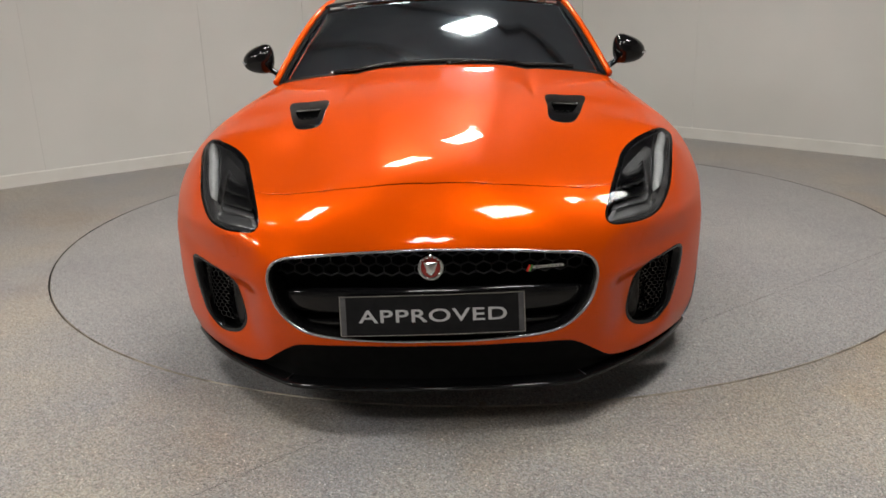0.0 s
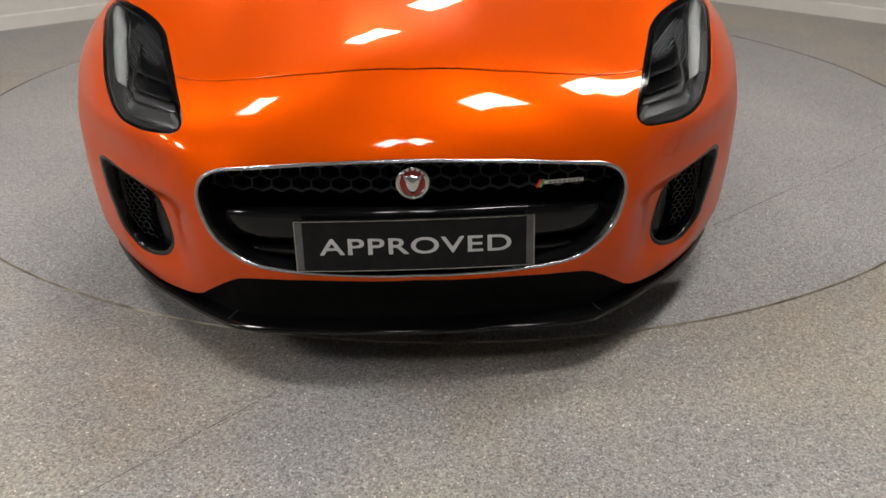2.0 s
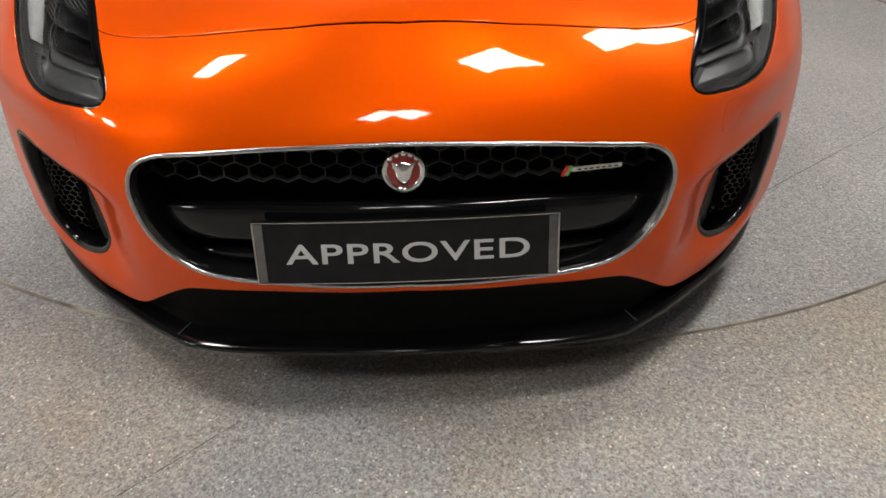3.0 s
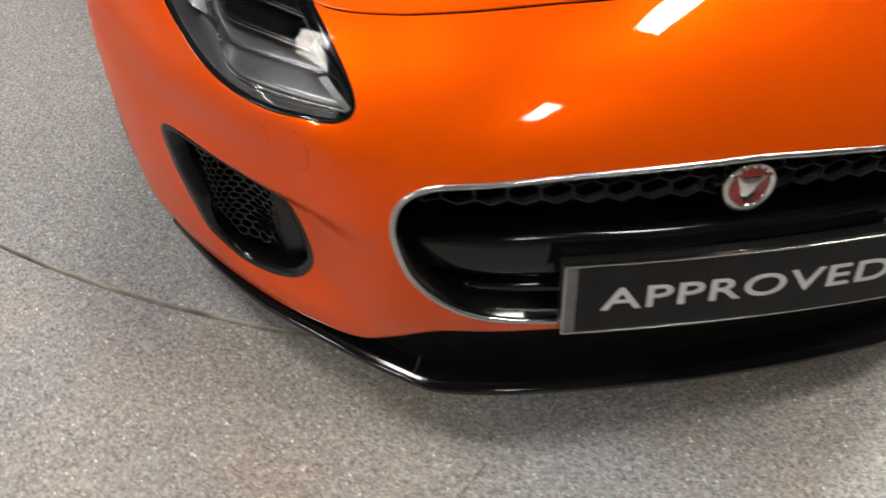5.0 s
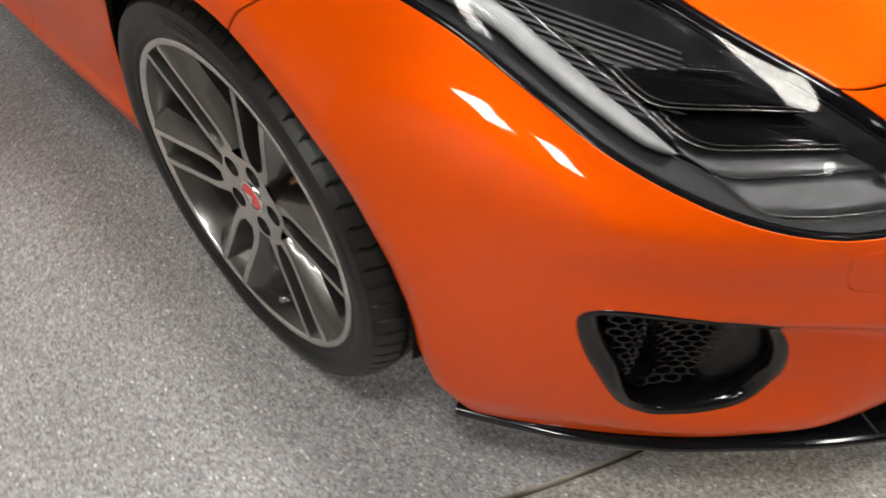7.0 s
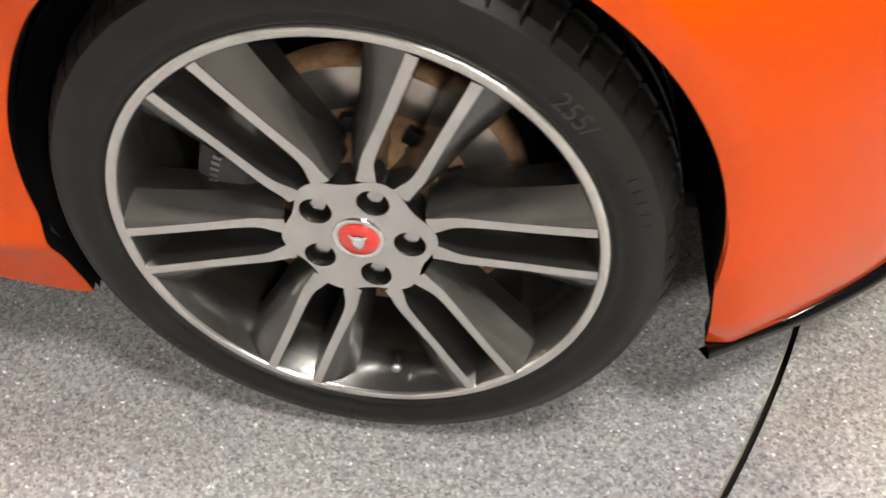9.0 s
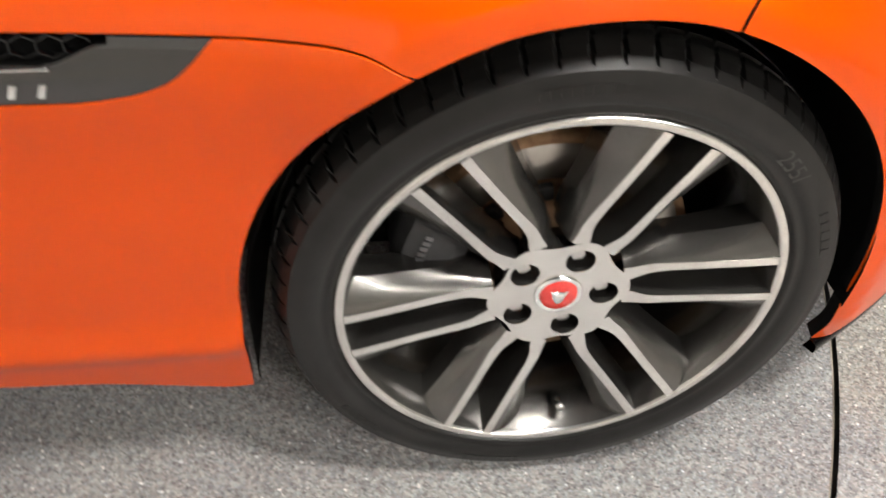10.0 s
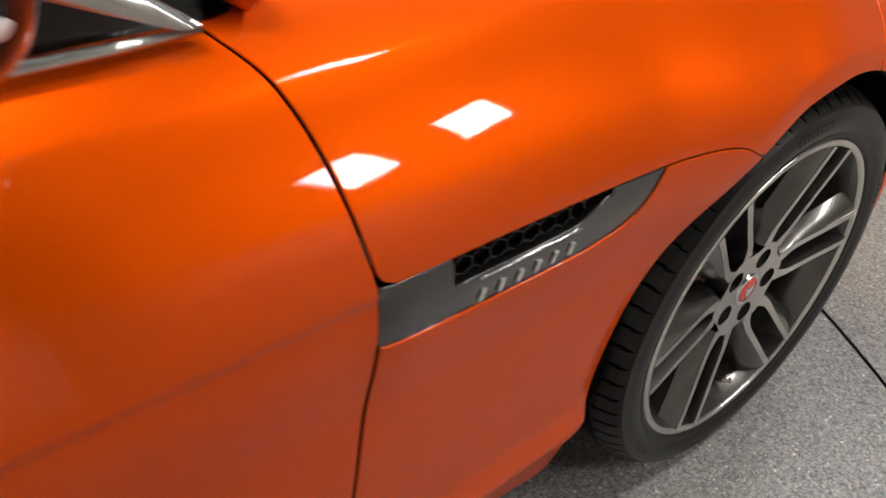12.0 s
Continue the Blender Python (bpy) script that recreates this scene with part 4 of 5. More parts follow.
def make_brake():
    brake = thing("brake", "ventilated steel brake disc with dark grey caliper behind the wheel", "brake")
    revolve("disc", [(0.178, 0.012), (0.177, 0.018), (0.166, 0.0185), (0.165, 0.0195), (0.118, 0.0195), (0.117, 0.0185), (0.098, 0.0185)], DISC, brake, steps=72)
    revolve("disc_edge", [(0.1782, -0.012), (0.1784, 0.0185), (0.167, 0.0192)], RUST, brake, "rusty disc edge", 72)
    revolve("disc_bell", [(0.1185, 0.0197), (0.100, 0.0200), (0.097, 0.050), (0.085, 0.056), (0.03, 0.057)], RUST, brake, "rusty disc bell", 60)
    for k in range(10):
        a = radians(36 * k + 8)
        bm = box_bm(0.012, 0.016, 0.020, 0.003, ring_point(0.108, a, 0.030), Matrix.Rotation(-a, 4, "X"))
        part("bell_rib", bm, SATIN_BLACK, brake)
    # caliper: a curved block hugging the disc on its rear side
    pts = []
    steps = 15
    for i in range(steps):
        a = radians(57 + 38 * i / (steps - 1))
        end = 1 - 0.35 * abs(2 * i / (steps - 1) - 1) ** 4
        for r, w in ((0.112, 0.034), (0.116, 0.056 * end), (0.135, 0.064 * end), (0.168, 0.064 * end), (0.190, 0.054 * end), (0.198, 0.03), (0.196, -0.03), (0.182, -0.03), (0.184, 0.026), (0.114, 0.026)):
            pts.append(ring_point(r, a, w))
    cal = link_mesh("caliper", pts, [(10 * i + j, 10 * i + (j + 1) % 10, 10 * i + 10 + (j + 1) % 10, 10 * i + 10 + j) for i in range(steps - 1) for j in range(10)]
                    + [tuple(range(10)), tuple(range(10 * steps - 1, 10 * steps - 11, -1))], CALIPER, brake, "dark grey brake caliper", smooth=False)
    for k in range(6):
        a = radians(65 + 2.9 * k)
        bm = box_bm(0.0012, 0.0050, 0.009, 0.0, ring_point(0.170, a, 0.0645), Matrix.Rotation(-a, 4, "X"))
        part("caliper_mark", bm, LAMP_GREY, cal, "plain silver bar")
    return brake


AXLE = 0.339
wheel = make_wheel()
brake = make_brake()
for ob, base in ((wheel, -0.80), (brake, -0.80)):
    ob.matrix_basis = pose(base, 0.008, AXLE)
for y, x in ((0.008, 0.80), (AXLE_REAR, -0.815), (AXLE_REAR, 0.815)):
    for ob in (wheel, brake):
        copy_thing(ob, pose(x, y, AXLE, 0, 0, 180 if x > 0 else 0))
# black liners inside the wheel openings
for y0, side in ((0.0, -1), (0.0, 1), (AXLE_REAR, -1), (AXLE_REAR, 1)):
    pts, steps = [], 46
    for k in range(steps + 1):
        a = radians(-97 + 187 * min(k, 40) / 40)
        drop = 0.029 * max(k - 40, 0)
        for r, x in ((0.370, 0.90), (0.374, 0.89), (0.374, 0.70), (0.370, 0.52), (0.05, 0.50)):
            pts.append((side * (x - 0.25 * drop if x > 0.85 else x), y0 + r * math.sin(a) + 0.05 * drop * (r > 0.1), max(AXLE + r * math.cos(a), 0.16) - drop))
    link_mesh("wheel_liner", pts, grid_faces(steps + 1, 5), MATT_BLACK, car, "matt black wheel arch liner")

# ---- front end details ----
def front_y(x, z):
    """Where the nose's skin lies at a place seen from ahead."""
    x, z = np.atleast_1d(x).astype(float), np.atleast_1d(z).astype(float)
    near, far = np.full(len(x), -0.2), np.full(len(x), -1.3)
    for _ in range(30):
        mid = (near + far) / 2
        inside = hull(x, mid, z) < 0
        near, far = np.where(inside, mid, near), np.where(inside, far, mid)
    return near


def inset(loop, d):
    """A closed loop moved inwards by d."""
    ahead = np.roll(loop, -1, 0) - np.roll(loop, 1, 0)
    n = np.stack([-ahead[:, 1], ahead[:, 0]], 1) / np.maximum(np.linalg.norm(ahead, axis=1), 1e-9)[:, None]
    area = np.sum(loop[:, 0] * np.roll(loop[:, 1], -1) - np.roll(loop[:, 0], -1) * loop[:, 1])
    return loop + n * d * (1 if area > 0 else -1)


def honeycomb(loop, cell, wall, deep, place, stretch=1.0):
    """Bars of a hexagonal mesh inside a loop; place(u, v, depth) puts them into space."""
    lo, hi = loop.min(0), loop.max(0)
    pts, faces = [], []
    dx, dy = cell * stretch, cell * 0.866
    corners = [(0.5 * stretch, 0.2887), (0, 0.5774), (-0.5 * stretch, 0.2887), (-0.5 * stretch, -0.2887)]
    bars = []
    for j in range(int((hi[1] - lo[1]) / dy) + 3):
        for i in range(int((hi[0] - lo[0]) / dx) + 3):
            cx, cy = lo[0] + (i - 1 + 0.5 * (j % 2)) * dx, lo[1] + (j - 1) * dy
            for a, b in zip(corners, corners[1:]):
                bars.append(((cx + a[0] * cell, cy + a[1] * cell), (cx + b[0] * cell, cy + b[1] * cell)))
    bars = np.array(bars)
    keep = outside(bars.mean(1)[:, 0], bars.mean(1)[:, 1], loop) < 0
    for a, b in bars[keep]:
        d = (b - a) / np.linalg.norm(b - a)
        n = np.array([-d[1], d[0]]) * wall / 2
        k = len(pts)
        pts += [(*q, 0.0) for q in (a - n, b - n, b + n, a + n)] + [(*q, deep) for q in (a - n, b - n, b + n, a + n)]
        faces += [(k, k + 1, k + 2, k + 3), (k + 1, k, k + 4, k + 5), (k + 3, k + 2, k + 6, k + 7)]
    p = np.array(pts)
    return place(p[:, 0], p[:, 1], p[:, 2]), faces


def ring_strip(loops, place, depths):
    """A band of rings from loop to loop at the given depths."""
    n = len(loops[0])
    pts = np.vstack([place(l[:, 0], l[:, 1], np.full(n, d)) for l, d in zip(loops, depths)])
    return pts, grid_faces(len(loops), n, True)


def both_sides(pts, faces, side):
    return (pts, faces) if side > 0 else flipped(np.asarray(pts), faces)


# grille
on_nose = lambda u, v, d: np.stack([u, front_y(u, v) + d, v], 1)


def on_skin(u, v, d):
    """A place on the nose sunk squarely below its skin."""
    p = np.stack([u, front_y(u, v), v], 1)
    return p - hull_normal(p) * np.asarray(d)[:, None]


grille = new("grille")
grille.parent = car
tagged(grille, "gloss black grille with honeycomb mesh in a chrome surround")
tube("chrome_surround", on_nose(GRILLE[:, 0], GRILLE[:, 1], np.full(len(GRILLE), 0.002)), 0.0047, CHROME, grille, "satin chrome surround", True, 10)
p, f = ring_strip([inset(GRILLE, 0.001), inset(GRILLE, 0.008), inset(GRILLE, 0.016), inset(GRILLE, 0.020)], on_nose, [0.004, 0.020, 0.050, 0.20])
link_mesh("inner_frame", p, f, GLOSS_BLACK, grille, "gloss black inner frame")
reach = (0.0035 + 0.005 * ramp(np.abs(GRILLE[:, 0]), 0.36, 0.455))[:, None]
p, f = ring_strip([inset(GRILLE, 0.0025), inset(GRILLE, reach * 0.55), inset(GRILLE, reach)], on_nose, [0.001, 0.006, 0.016])
link_mesh("inner_bevel", p, f, CHROME, grille, "polished bevel, wider at the ends")
p = on_nose(GRILLE[:, 0], GRILLE[:, 1], np.full(len(GRILLE), 0.0))
link_mesh("grille_backing", [(x, -0.74, z) for x, y, z in p], [tuple(range(len(p)))], MATT_BLACK, grille, smooth=False)
upper = GRILLE.copy()
upper[:, 1] = np.maximum(upper[:, 1], 0.468)
p, f = honeycomb(inset(upper, 0.010), 0.033, 0.0020, 0.014, lambda u, v, d: np.stack([u, front_y(u, np.full(len(u), 0.5)) + 0.072 + d, v], 1), 1.35)
link_mesh("mesh", p, f, CALIPER, grille, "black honeycomb mesh", smooth=False)


def cross_bar(name, z_mid, high, reach, deep, swell, label):
    pts, cols = [], 61
    prof = [(math.cos(a), math.sin(a)) for a in np.linspace(-math.pi / 2, 1.5 * math.pi, 21)[:-1]]
    for i in range(cols):
        x = reach * (2 * i / (cols - 1) - 1)
        y0 = float(front_y(x, 0.44)[0]) + deep
        s = 1 - 0.5 * (abs(x) / reach) ** 6
        for c, q in prof:
            sq = lambda v: math.copysign(abs(v) ** 0.7, v)
            pts.append((x, y0 - swell * s * sq(c), z_mid + high / 2 * s * sq(q)))
    return link_mesh(name, pts, grid_faces(cols, 20, True) + [tuple(range(20))[::-1], tuple(range((cols - 1) * 20, cols * 20))], GLOSS_BLACK, grille, label)


cross_bar("cross_bar", 0.416, 0.082, 0.455, 0.058, 0.020, "gloss black cross bar")
cross_bar("lower_bar", 0.345, 0.030, 0.375, 0.070, 0.022, "gloss black lower bar")
# round badge on the mesh
badge = new("round_badge")
badge.parent = car
tagged(badge, "round silver badge with a dark red centre")
badge.matrix_basis = pose(0, -0.880, 0.516, -8, 0, 0)
steps = 48


def disc_part(name, profile, mat, label=""):
    pts = [(r * math.cos(2 * math.pi * k / steps), y, r * math.sin(2 * math.pi * k / steps)) for r, y in profile for k in range(steps)]
    return link_mesh(name, pts, grid_faces(len(profile), steps, True), mat, badge, label)


disc_part("badge_rim", [(0.0375, 0.03), (0.0375, -0.004), (0.0355, -0.0065), (0.0290, -0.0065), (0.0278, -0.004)], BRIGHT, "bright silver ring")
disc_part("badge_face", [(0.0280, -0.0035), (0.0200, -0.0050), (0.0005, -0.0060)], DARK_RED, "dark red enamel face")
for k in range(6):
    a = radians(142 - 21 * k)
    part("badge_mark", box_bm(0.0050, 0.0008, 0.0046, 0, (0.0316 * math.cos(a), -0.0068, 0.0316 * math.sin(a)), Matrix.Rotation(-(a - math.pi / 2), 4, "Y")), DARK_RED, badge)
emblem(badge, 0.0235, pose(0, -0.0055, 0.0))
# small trim badge: a plain silver bar with a coloured dot
trim = new("trim_badge")
trim.parent = car
tagged(trim, "small plain silver bar badge with a red and green dot")
trim.matrix_basis = pose(0.324, -0.874, 0.512, 0, -1.0, 8)
part("bar", box_bm(0.090, 0.004, 0.0078, 0.001, (0.010, 0, 0), None), SILVER, trim)
for k in range(7):
    part("bar_mark", box_bm(0.0068, 0.0012, 0.0026, 0, (-0.0220 + 0.0110 * k, -0.0024, 0)), CALIPER, trim)
slant = Matrix.Rotation(radians(28), 4, "Y")
for sgn, mat in ((-1, RED), (1, GREEN)):
    part("dot", box_bm(0.0068, 0.0050, 0.0210, 0.0022, (-0.0435 + sgn * 0.0034, 0, -0.002), slant), mat, trim)

# plate that stands in for the number plate
plate = new("plate_board")
plate.parent = car
tagged(plate, "black plate board lettered APPROVED with grey clear end strips")
plate.matrix_basis = pose(0.002, -0.953, 0.402, -8.5, -1.1, -0.9)
part("board", box_bm(0.520, 0.006, 0.112, 0.0015), PLATE, plate)
part("backing_board", box_bm(0.500, 0.046, 0.080, 0.003, (0, 0.027, -0.004)), SATIN_BLACK, plate)
for x in (-0.2505, 0.2505):
    part("end_strip", box_bm(0.0150, 0.0022, 0.1085, 0.0008, (x, -0.0042, 0)), ACRYLIC, plate, "grey clear acrylic end strip")
    part("edge_strip", box_bm(0.0030, 0.0230, 0.1125, 0.0006, (x * 1.037, 0.0060, 0)), CHROME, plate)
for z in (-0.0564, 0.0564):
    part("edge_strip", box_bm(0.5220, 0.0085, 0.0022, 0.0006, (0, -0.0008, z)), CHROME, plate)
type_data = bpy.data.curves.new("lettering", "FONT")
type_data.body, type_data.align_x, type_data.align_y, type_data.size, type_data.extrude, type_data.offset = "APPROVED", "CENTER", "CENTER", 0.05, 0.0006, 0.0005
type_data.space_character = 1.08
tmp = new("lettering_draft", type_data)
letters = bpy.data.meshes.new_from_object(tmp.evaluated_get(bpy.context.evaluated_depsgraph_get()))
bpy.data.objects.remove(tmp)
size = [max(v.co[i] for v in letters.vertices) - min(v.co[i] for v in letters.vertices) for i in (0, 1)]
letters.transform(pose(0.003, -0.0034, -0.004, 90, 0, 0) @ Matrix.Diagonal((0.418 / size[0], 0.037 / size[1], 1, 1)))
letters.materials.clear()
letters.materials.append(PLATE_TEXT)
ob = new("lettering", letters)
ob.parent = plate
# the board is bowed round the nose, its ends further back
for ob in plate.children:
    bm = bmesh.new()
    bm.from_mesh(ob.data)
    for x in np.linspace(-0.24, 0.24, 17):
        bmesh.ops.bisect_plane(bm, geom=bm.verts[:] + bm.edges[:] + bm.faces[:], plane_co=(x, 0, 0), plane_no=(1, 0, 0))
    for v in bm.verts:
        v.co.y += 0.17 * v.co.x ** 2
    bm.to_mesh(ob.data)
    bm.free()

# black lower valance and splitter
SPLIT = smooth_loop([(0, -0.922), (0.11, -0.919), (0.20, -0.914), (0.30, -0.905), (0.37, -0.894), (0.420, -0.881), (0.447, -0.866), (0.51, -0.818), (0.56, -0.775), (0.60, -0.738), (0.685, -0.657), (0.76, -0.562), (0.807, -0.490), (0.856, -0.405)], 0.010, False)
SPLIT = np.vstack([SPLIT[::-1] * (-1, 1), SPLIT[1:]])
ahead = np.gradient(SPLIT, axis=0)
OUT = np.stack([ahead[:, 1], -ahead[:, 0]], 1) / np.linalg.norm(ahead, axis=1)[:, None]
pts = []
for x, y in SPLIT:
    nx, ny = OUT[int(np.argmin(np.hypot(SPLIT[:, 0] - x, SPLIT[:, 1] - y)))]
    slim = 1 - 0.85 * float(ramp(abs(x), 0.66, 0.85))
    for back, z in ((0.13, 0.146), (0.006, 0.146), (0.0, 0.149), (0.0, 0.155), (0.003, 0.159), (0.03, 0.162), (0.10, 0.166)):
        pts.append((x - nx * back * slim, y - ny * back * slim, z))
link_mesh("splitter", pts, grid_faces(len(SPLIT), 7), GLOSS_BLACK, car, "gloss black front splitter")
# the valance runs from under the bumper back and down on to the splitter
pts, cols, rows = [], 81, 12
for i in range(cols):
    x = 0.56 * (2 * i / (cols - 1) - 1)
    z1 = float(BUMPER_EDGE(abs(x))) + 0.004
    y1 = float(front_y(x, z1)[0]) + 0.006
    y0 = max(float(np.interp(x, SPLIT[:, 0], SPLIT[:, 1])) + 0.055, y1 + 0.012)
    for j in range(rows):
        s = j / (rows - 1)
        pts.append((x, y1 + (y0 - y1) * min(1, 1.5 * s) ** 0.8, z1 + (0.160 - z1) * s))
link_mesh("valance", pts, grid_faces(cols, rows), MATT_BLACK, car, "black lower valance")
for x in (-0.436, 0.436):
    part("splitter_joint", box_bm(0.0018, 0.07, 0.002, 0, (x, -0.822, 0.1635), Matrix.Rotation(radians(24 if x > 0 else -24), 4, "Z")), ACRYLIC, car)
part("underbody", box_bm(1.16, 3.5, 0.03, 0.005, (0, 1.28, 0.165)), MATT_BLACK, car, "matt black underbody")
part("radiator", box_bm(1.10, 0.03, 0.42, 0.005, (0, -0.62, 0.36)), MATT_BLACK, car, "black radiator pack")

# side intakes
for side in (1, -1):
    pocket = new("side_intake")
    pocket.parent = car
    tagged(pocket, "gloss black side intake with honeycomb mesh")
    p, f = ring_strip([inset(INTAKE, -0.001), inset(INTAKE, 0.002), inset(INTAKE, 0.012), inset(INTAKE, 0.016), inset(INTAKE, 0.018)], on_skin, [0.006, -0.0015, 0.002, 0.014, 0.060])
    link_mesh("intake_frame", *both_sides(p, f, side), GLOSS_BLACK, pocket, "gloss black frame")
    low = inset(INTAKE, 0.012)
    p = on_skin(low[:, 0], low[:, 1], np.full(len(low), 0.060))
    link_mesh("intake_backing", *both_sides(np.vstack([p, p.mean(0)]), [(i, (i + 1) % len(p), len(p)) for i in range(len(p))], side), MATT_BLACK, pocket, smooth=False)
    field = smooth_loop([(0.780, 0.450), (0.760, 0.468), (0.70, 0.464), (0.672, 0.45), (0.654, 0.38), (0.656, 0.305), (0.690, 0.275), (0.735, 0.300), (0.766, 0.38)], 0.01)
    p, f = honeycomb(field, 0.0138, 0.0019, 0.010, lambda u, v, d: on_skin(u, v, d + 0.020))
    link_mesh("mesh", *both_sides(p, f, side), GLOSS_BLACK, pocket, "black honeycomb mesh", smooth=False)
    # smooth block with a slot on the inner side of the opening
    block = smooth_loop([(0.618, 0.400), (0.642, 0.440), (0.664, 0.446), (0.660, 0.39), (0.664, 0.32), (0.650, 0.278), (0.620, 0.288), (0.604, 0.32)], 0.008)
    rings = [block, block.mean(0) + (block - block.mean(0)) * 0.8, block.mean(0) + (block - block.mean(0)) * 0.4, block.mean(0) + (block - block.mean(0)) * 0.02]
    p, f = ring_strip([block] + rings, on_skin, [0.055, 0.026, 0.020, 0.022, 0.023])
    link_mesh("blade", *both_sides(p, f, side), SATIN_BLACK, pocket, "smooth satin black duct block")

# headlamps
for side in (1, -1):
    lamp = new("headlamp")
    lamp.parent = car
    tagged(lamp, "clear headlamp with dark housing and grey light guide")
    turned = (lambda a, b: (a, b)) if side > 0 else flipped
    cover = panel("lamp_cover", *turned(*tidy(lamp_verts, lamp_cover)), LAMP_GLASS, lamp, "clear lamp cover", both=False, lip=0, sink=0.0015)
    cover.visible_shadow = False
    n = len(LAMP)
    at = lambda u, v, d: lamp_point(u, v, d)
    # the black border is wider along the inner side
    broad = (1 + 1.1 * ramp(-LAMP[:, 0], 0.02, 0.08) * ramp(LAMP[:, 1], -0.30, -0.20))[:, None]
    rings = [inset(LAMP, -0.0005)] + [inset(LAMP, d * broad) for d in (0.0025, 0.0080, 0.0105)]
    p, f = ring_strip(rings, lambda u, v, d: lamp_point(u, v, d), [0.004, 0.0015, 0.0025, 0.012])
    link_mesh("bezel", *both_sides(p, f, side), GLOSS_BLACK, lamp, "gloss black bezel")
    rings = [inset(LAMP, d * broad) for d in (0.0095, 0.011, 0.021)] + [LAMP.mean(0) + (inset(LAMP, 0.024) - LAMP.mean(0)) * s for s in (0.7, 0.35, 0.02)]
    p, f = ring_strip(rings, at, [0.006, 0.030, 0.058, 0.066, 0.068, 0.068])
    link_mesh("housing", *both_sides(p, f, side), LAMP_DARK, lamp, "dark grey housing")

    def lamp_patch(name, corners, depth, mat, label="", nu=9, nv=5, thick=0.006):
        """A sunk four-cornered piece between lamp coordinates, with a rounded front edge."""
        c = np.array(corners, float)
        pts = []
        for k, dd in ((0, 0.0), (1, thick)):
            for i in range(nu):
                for j in range(nv):
                    s, t = i / (nu - 1), j / (nv - 1)
                    q = (1 - t) * ((1 - s) * c[0] + s * c[1]) + t * ((1 - s) * c[3] + s * c[2])
                    pts.append((q[0], q[1], depth + dd))
        pts = np.array(pts)
        m = nu * nv
        quads = grid_faces(nu, nv)
        edge = [i * nv for i in range(nu)] + [(nu - 1) * nv + j for j in range(1, nv)] + [i * nv + nv - 1 for i in range(nu - 2, -1, -1)] + [j for j in range(nv - 2, 0, -1)]
        quads = quads + [(edge[i], edge[(i + 1) % len(edge)], m + edge[(i + 1) % len(edge)], m + edge[i]) for i in range(len(edge))]
        return link_mesh(name, *both_sides(lamp_point(pts[:, 0], pts[:, 1], pts[:, 2]), quads, side), mat, lamp, label, smooth=False)

    # pale light guide down the outer side, ending in a point, with a bright strip beside it
    def along(points, k=26):
        l = smooth_loop(points, 0.006, False)
        return np.stack([np.interp(np.linspace(0, 1, k), np.linspace(0, 1, len(l)), l[:, i]) for i in (0, 1)], 1)

    guide_out = along([(-0.012, 0.310), (-0.001, 0.192), (0.012, 0.145), (0.028, 0.092), (0.041, 0.042), (0.052, -0.008), (0.050, -0.036)])
    guide_in = along([(-0.030, 0.300), (-0.016, 0.183), (-0.002, 0.135), (0.013, 0.085), (0.026, 0.038), (0.038, -0.006), (0.0480, -0.0370)])
    guide_out = guide_out + np.stack([0.006 * np.sin(np.linspace(0.5, math.pi, 26)), np.zeros(26)], 1)
    rows = [(guide_out, 0.018), (guide_out, 0.0070), (guide_out * 0.7 + guide_in * 0.3, 0.0050), (guide_out * 0.3 + guide_in * 0.7, 0.0050), (guide_in, 0.0075), (guide_in, 0.028)]
    pts = np.vstack([lamp_point(l[:, 0], l[:, 1], np.full(len(l), d)) for l, d in rows])
    link_mesh("light_guide", *both_sides(pts, grid_faces(6, 26), side), LAMP_LIGHT, lamp, "pale ribbed light guide")
    rim_out = inset(LAMP, 0.0065)
    near = rim_out[[int(np.argmin(np.hypot(*(rim_out - q).T))) for q in guide_out]]
    lamp_end = [(0.050, -0.062), (0.054, -0.095), (0.066, -0.130), (0.062, -0.165), (0.047, -0.198), (0.030, -0.228), (0.006, -0.265), (-0.014, -0.296)]
    near_tail = rim_out[[int(np.argmin(np.hypot(*(rim_out - q).T))) for q in lamp_end]]
    shelf_in, shelf_out = np.vstack([guide_out, lamp_end]), np.vstack([near, near_tail])
    pts = np.vstack([lamp_point(l[:, 0], l[:, 1], np.full(len(l), d)) for l, d in ((shelf_out, 0.006), (shelf_out * 0.5 + shelf_in * 0.5, 0.015), (shelf_in, 0.019), (shelf_in, 0.05))])
    link_mesh("outer_shelf", *both_sides(pts, grid_faces(4, len(shelf_in)), side), LAMP_SHELF, lamp, "grey outer shelf")
    strip = along([(-0.046, 0.255), (-0.030, 0.172), (-0.016, 0.128), (-0.004, 0.081), (0.012, 0.030), (0.034, -0.032)])
    tube("trim_strip", both_sides(lamp_point(strip[:, 0], strip[:, 1], np.full(len(strip), 0.019)), [], side)[0], 0.0019, BRIGHT, lamp, "bright trim strip", sides=6)
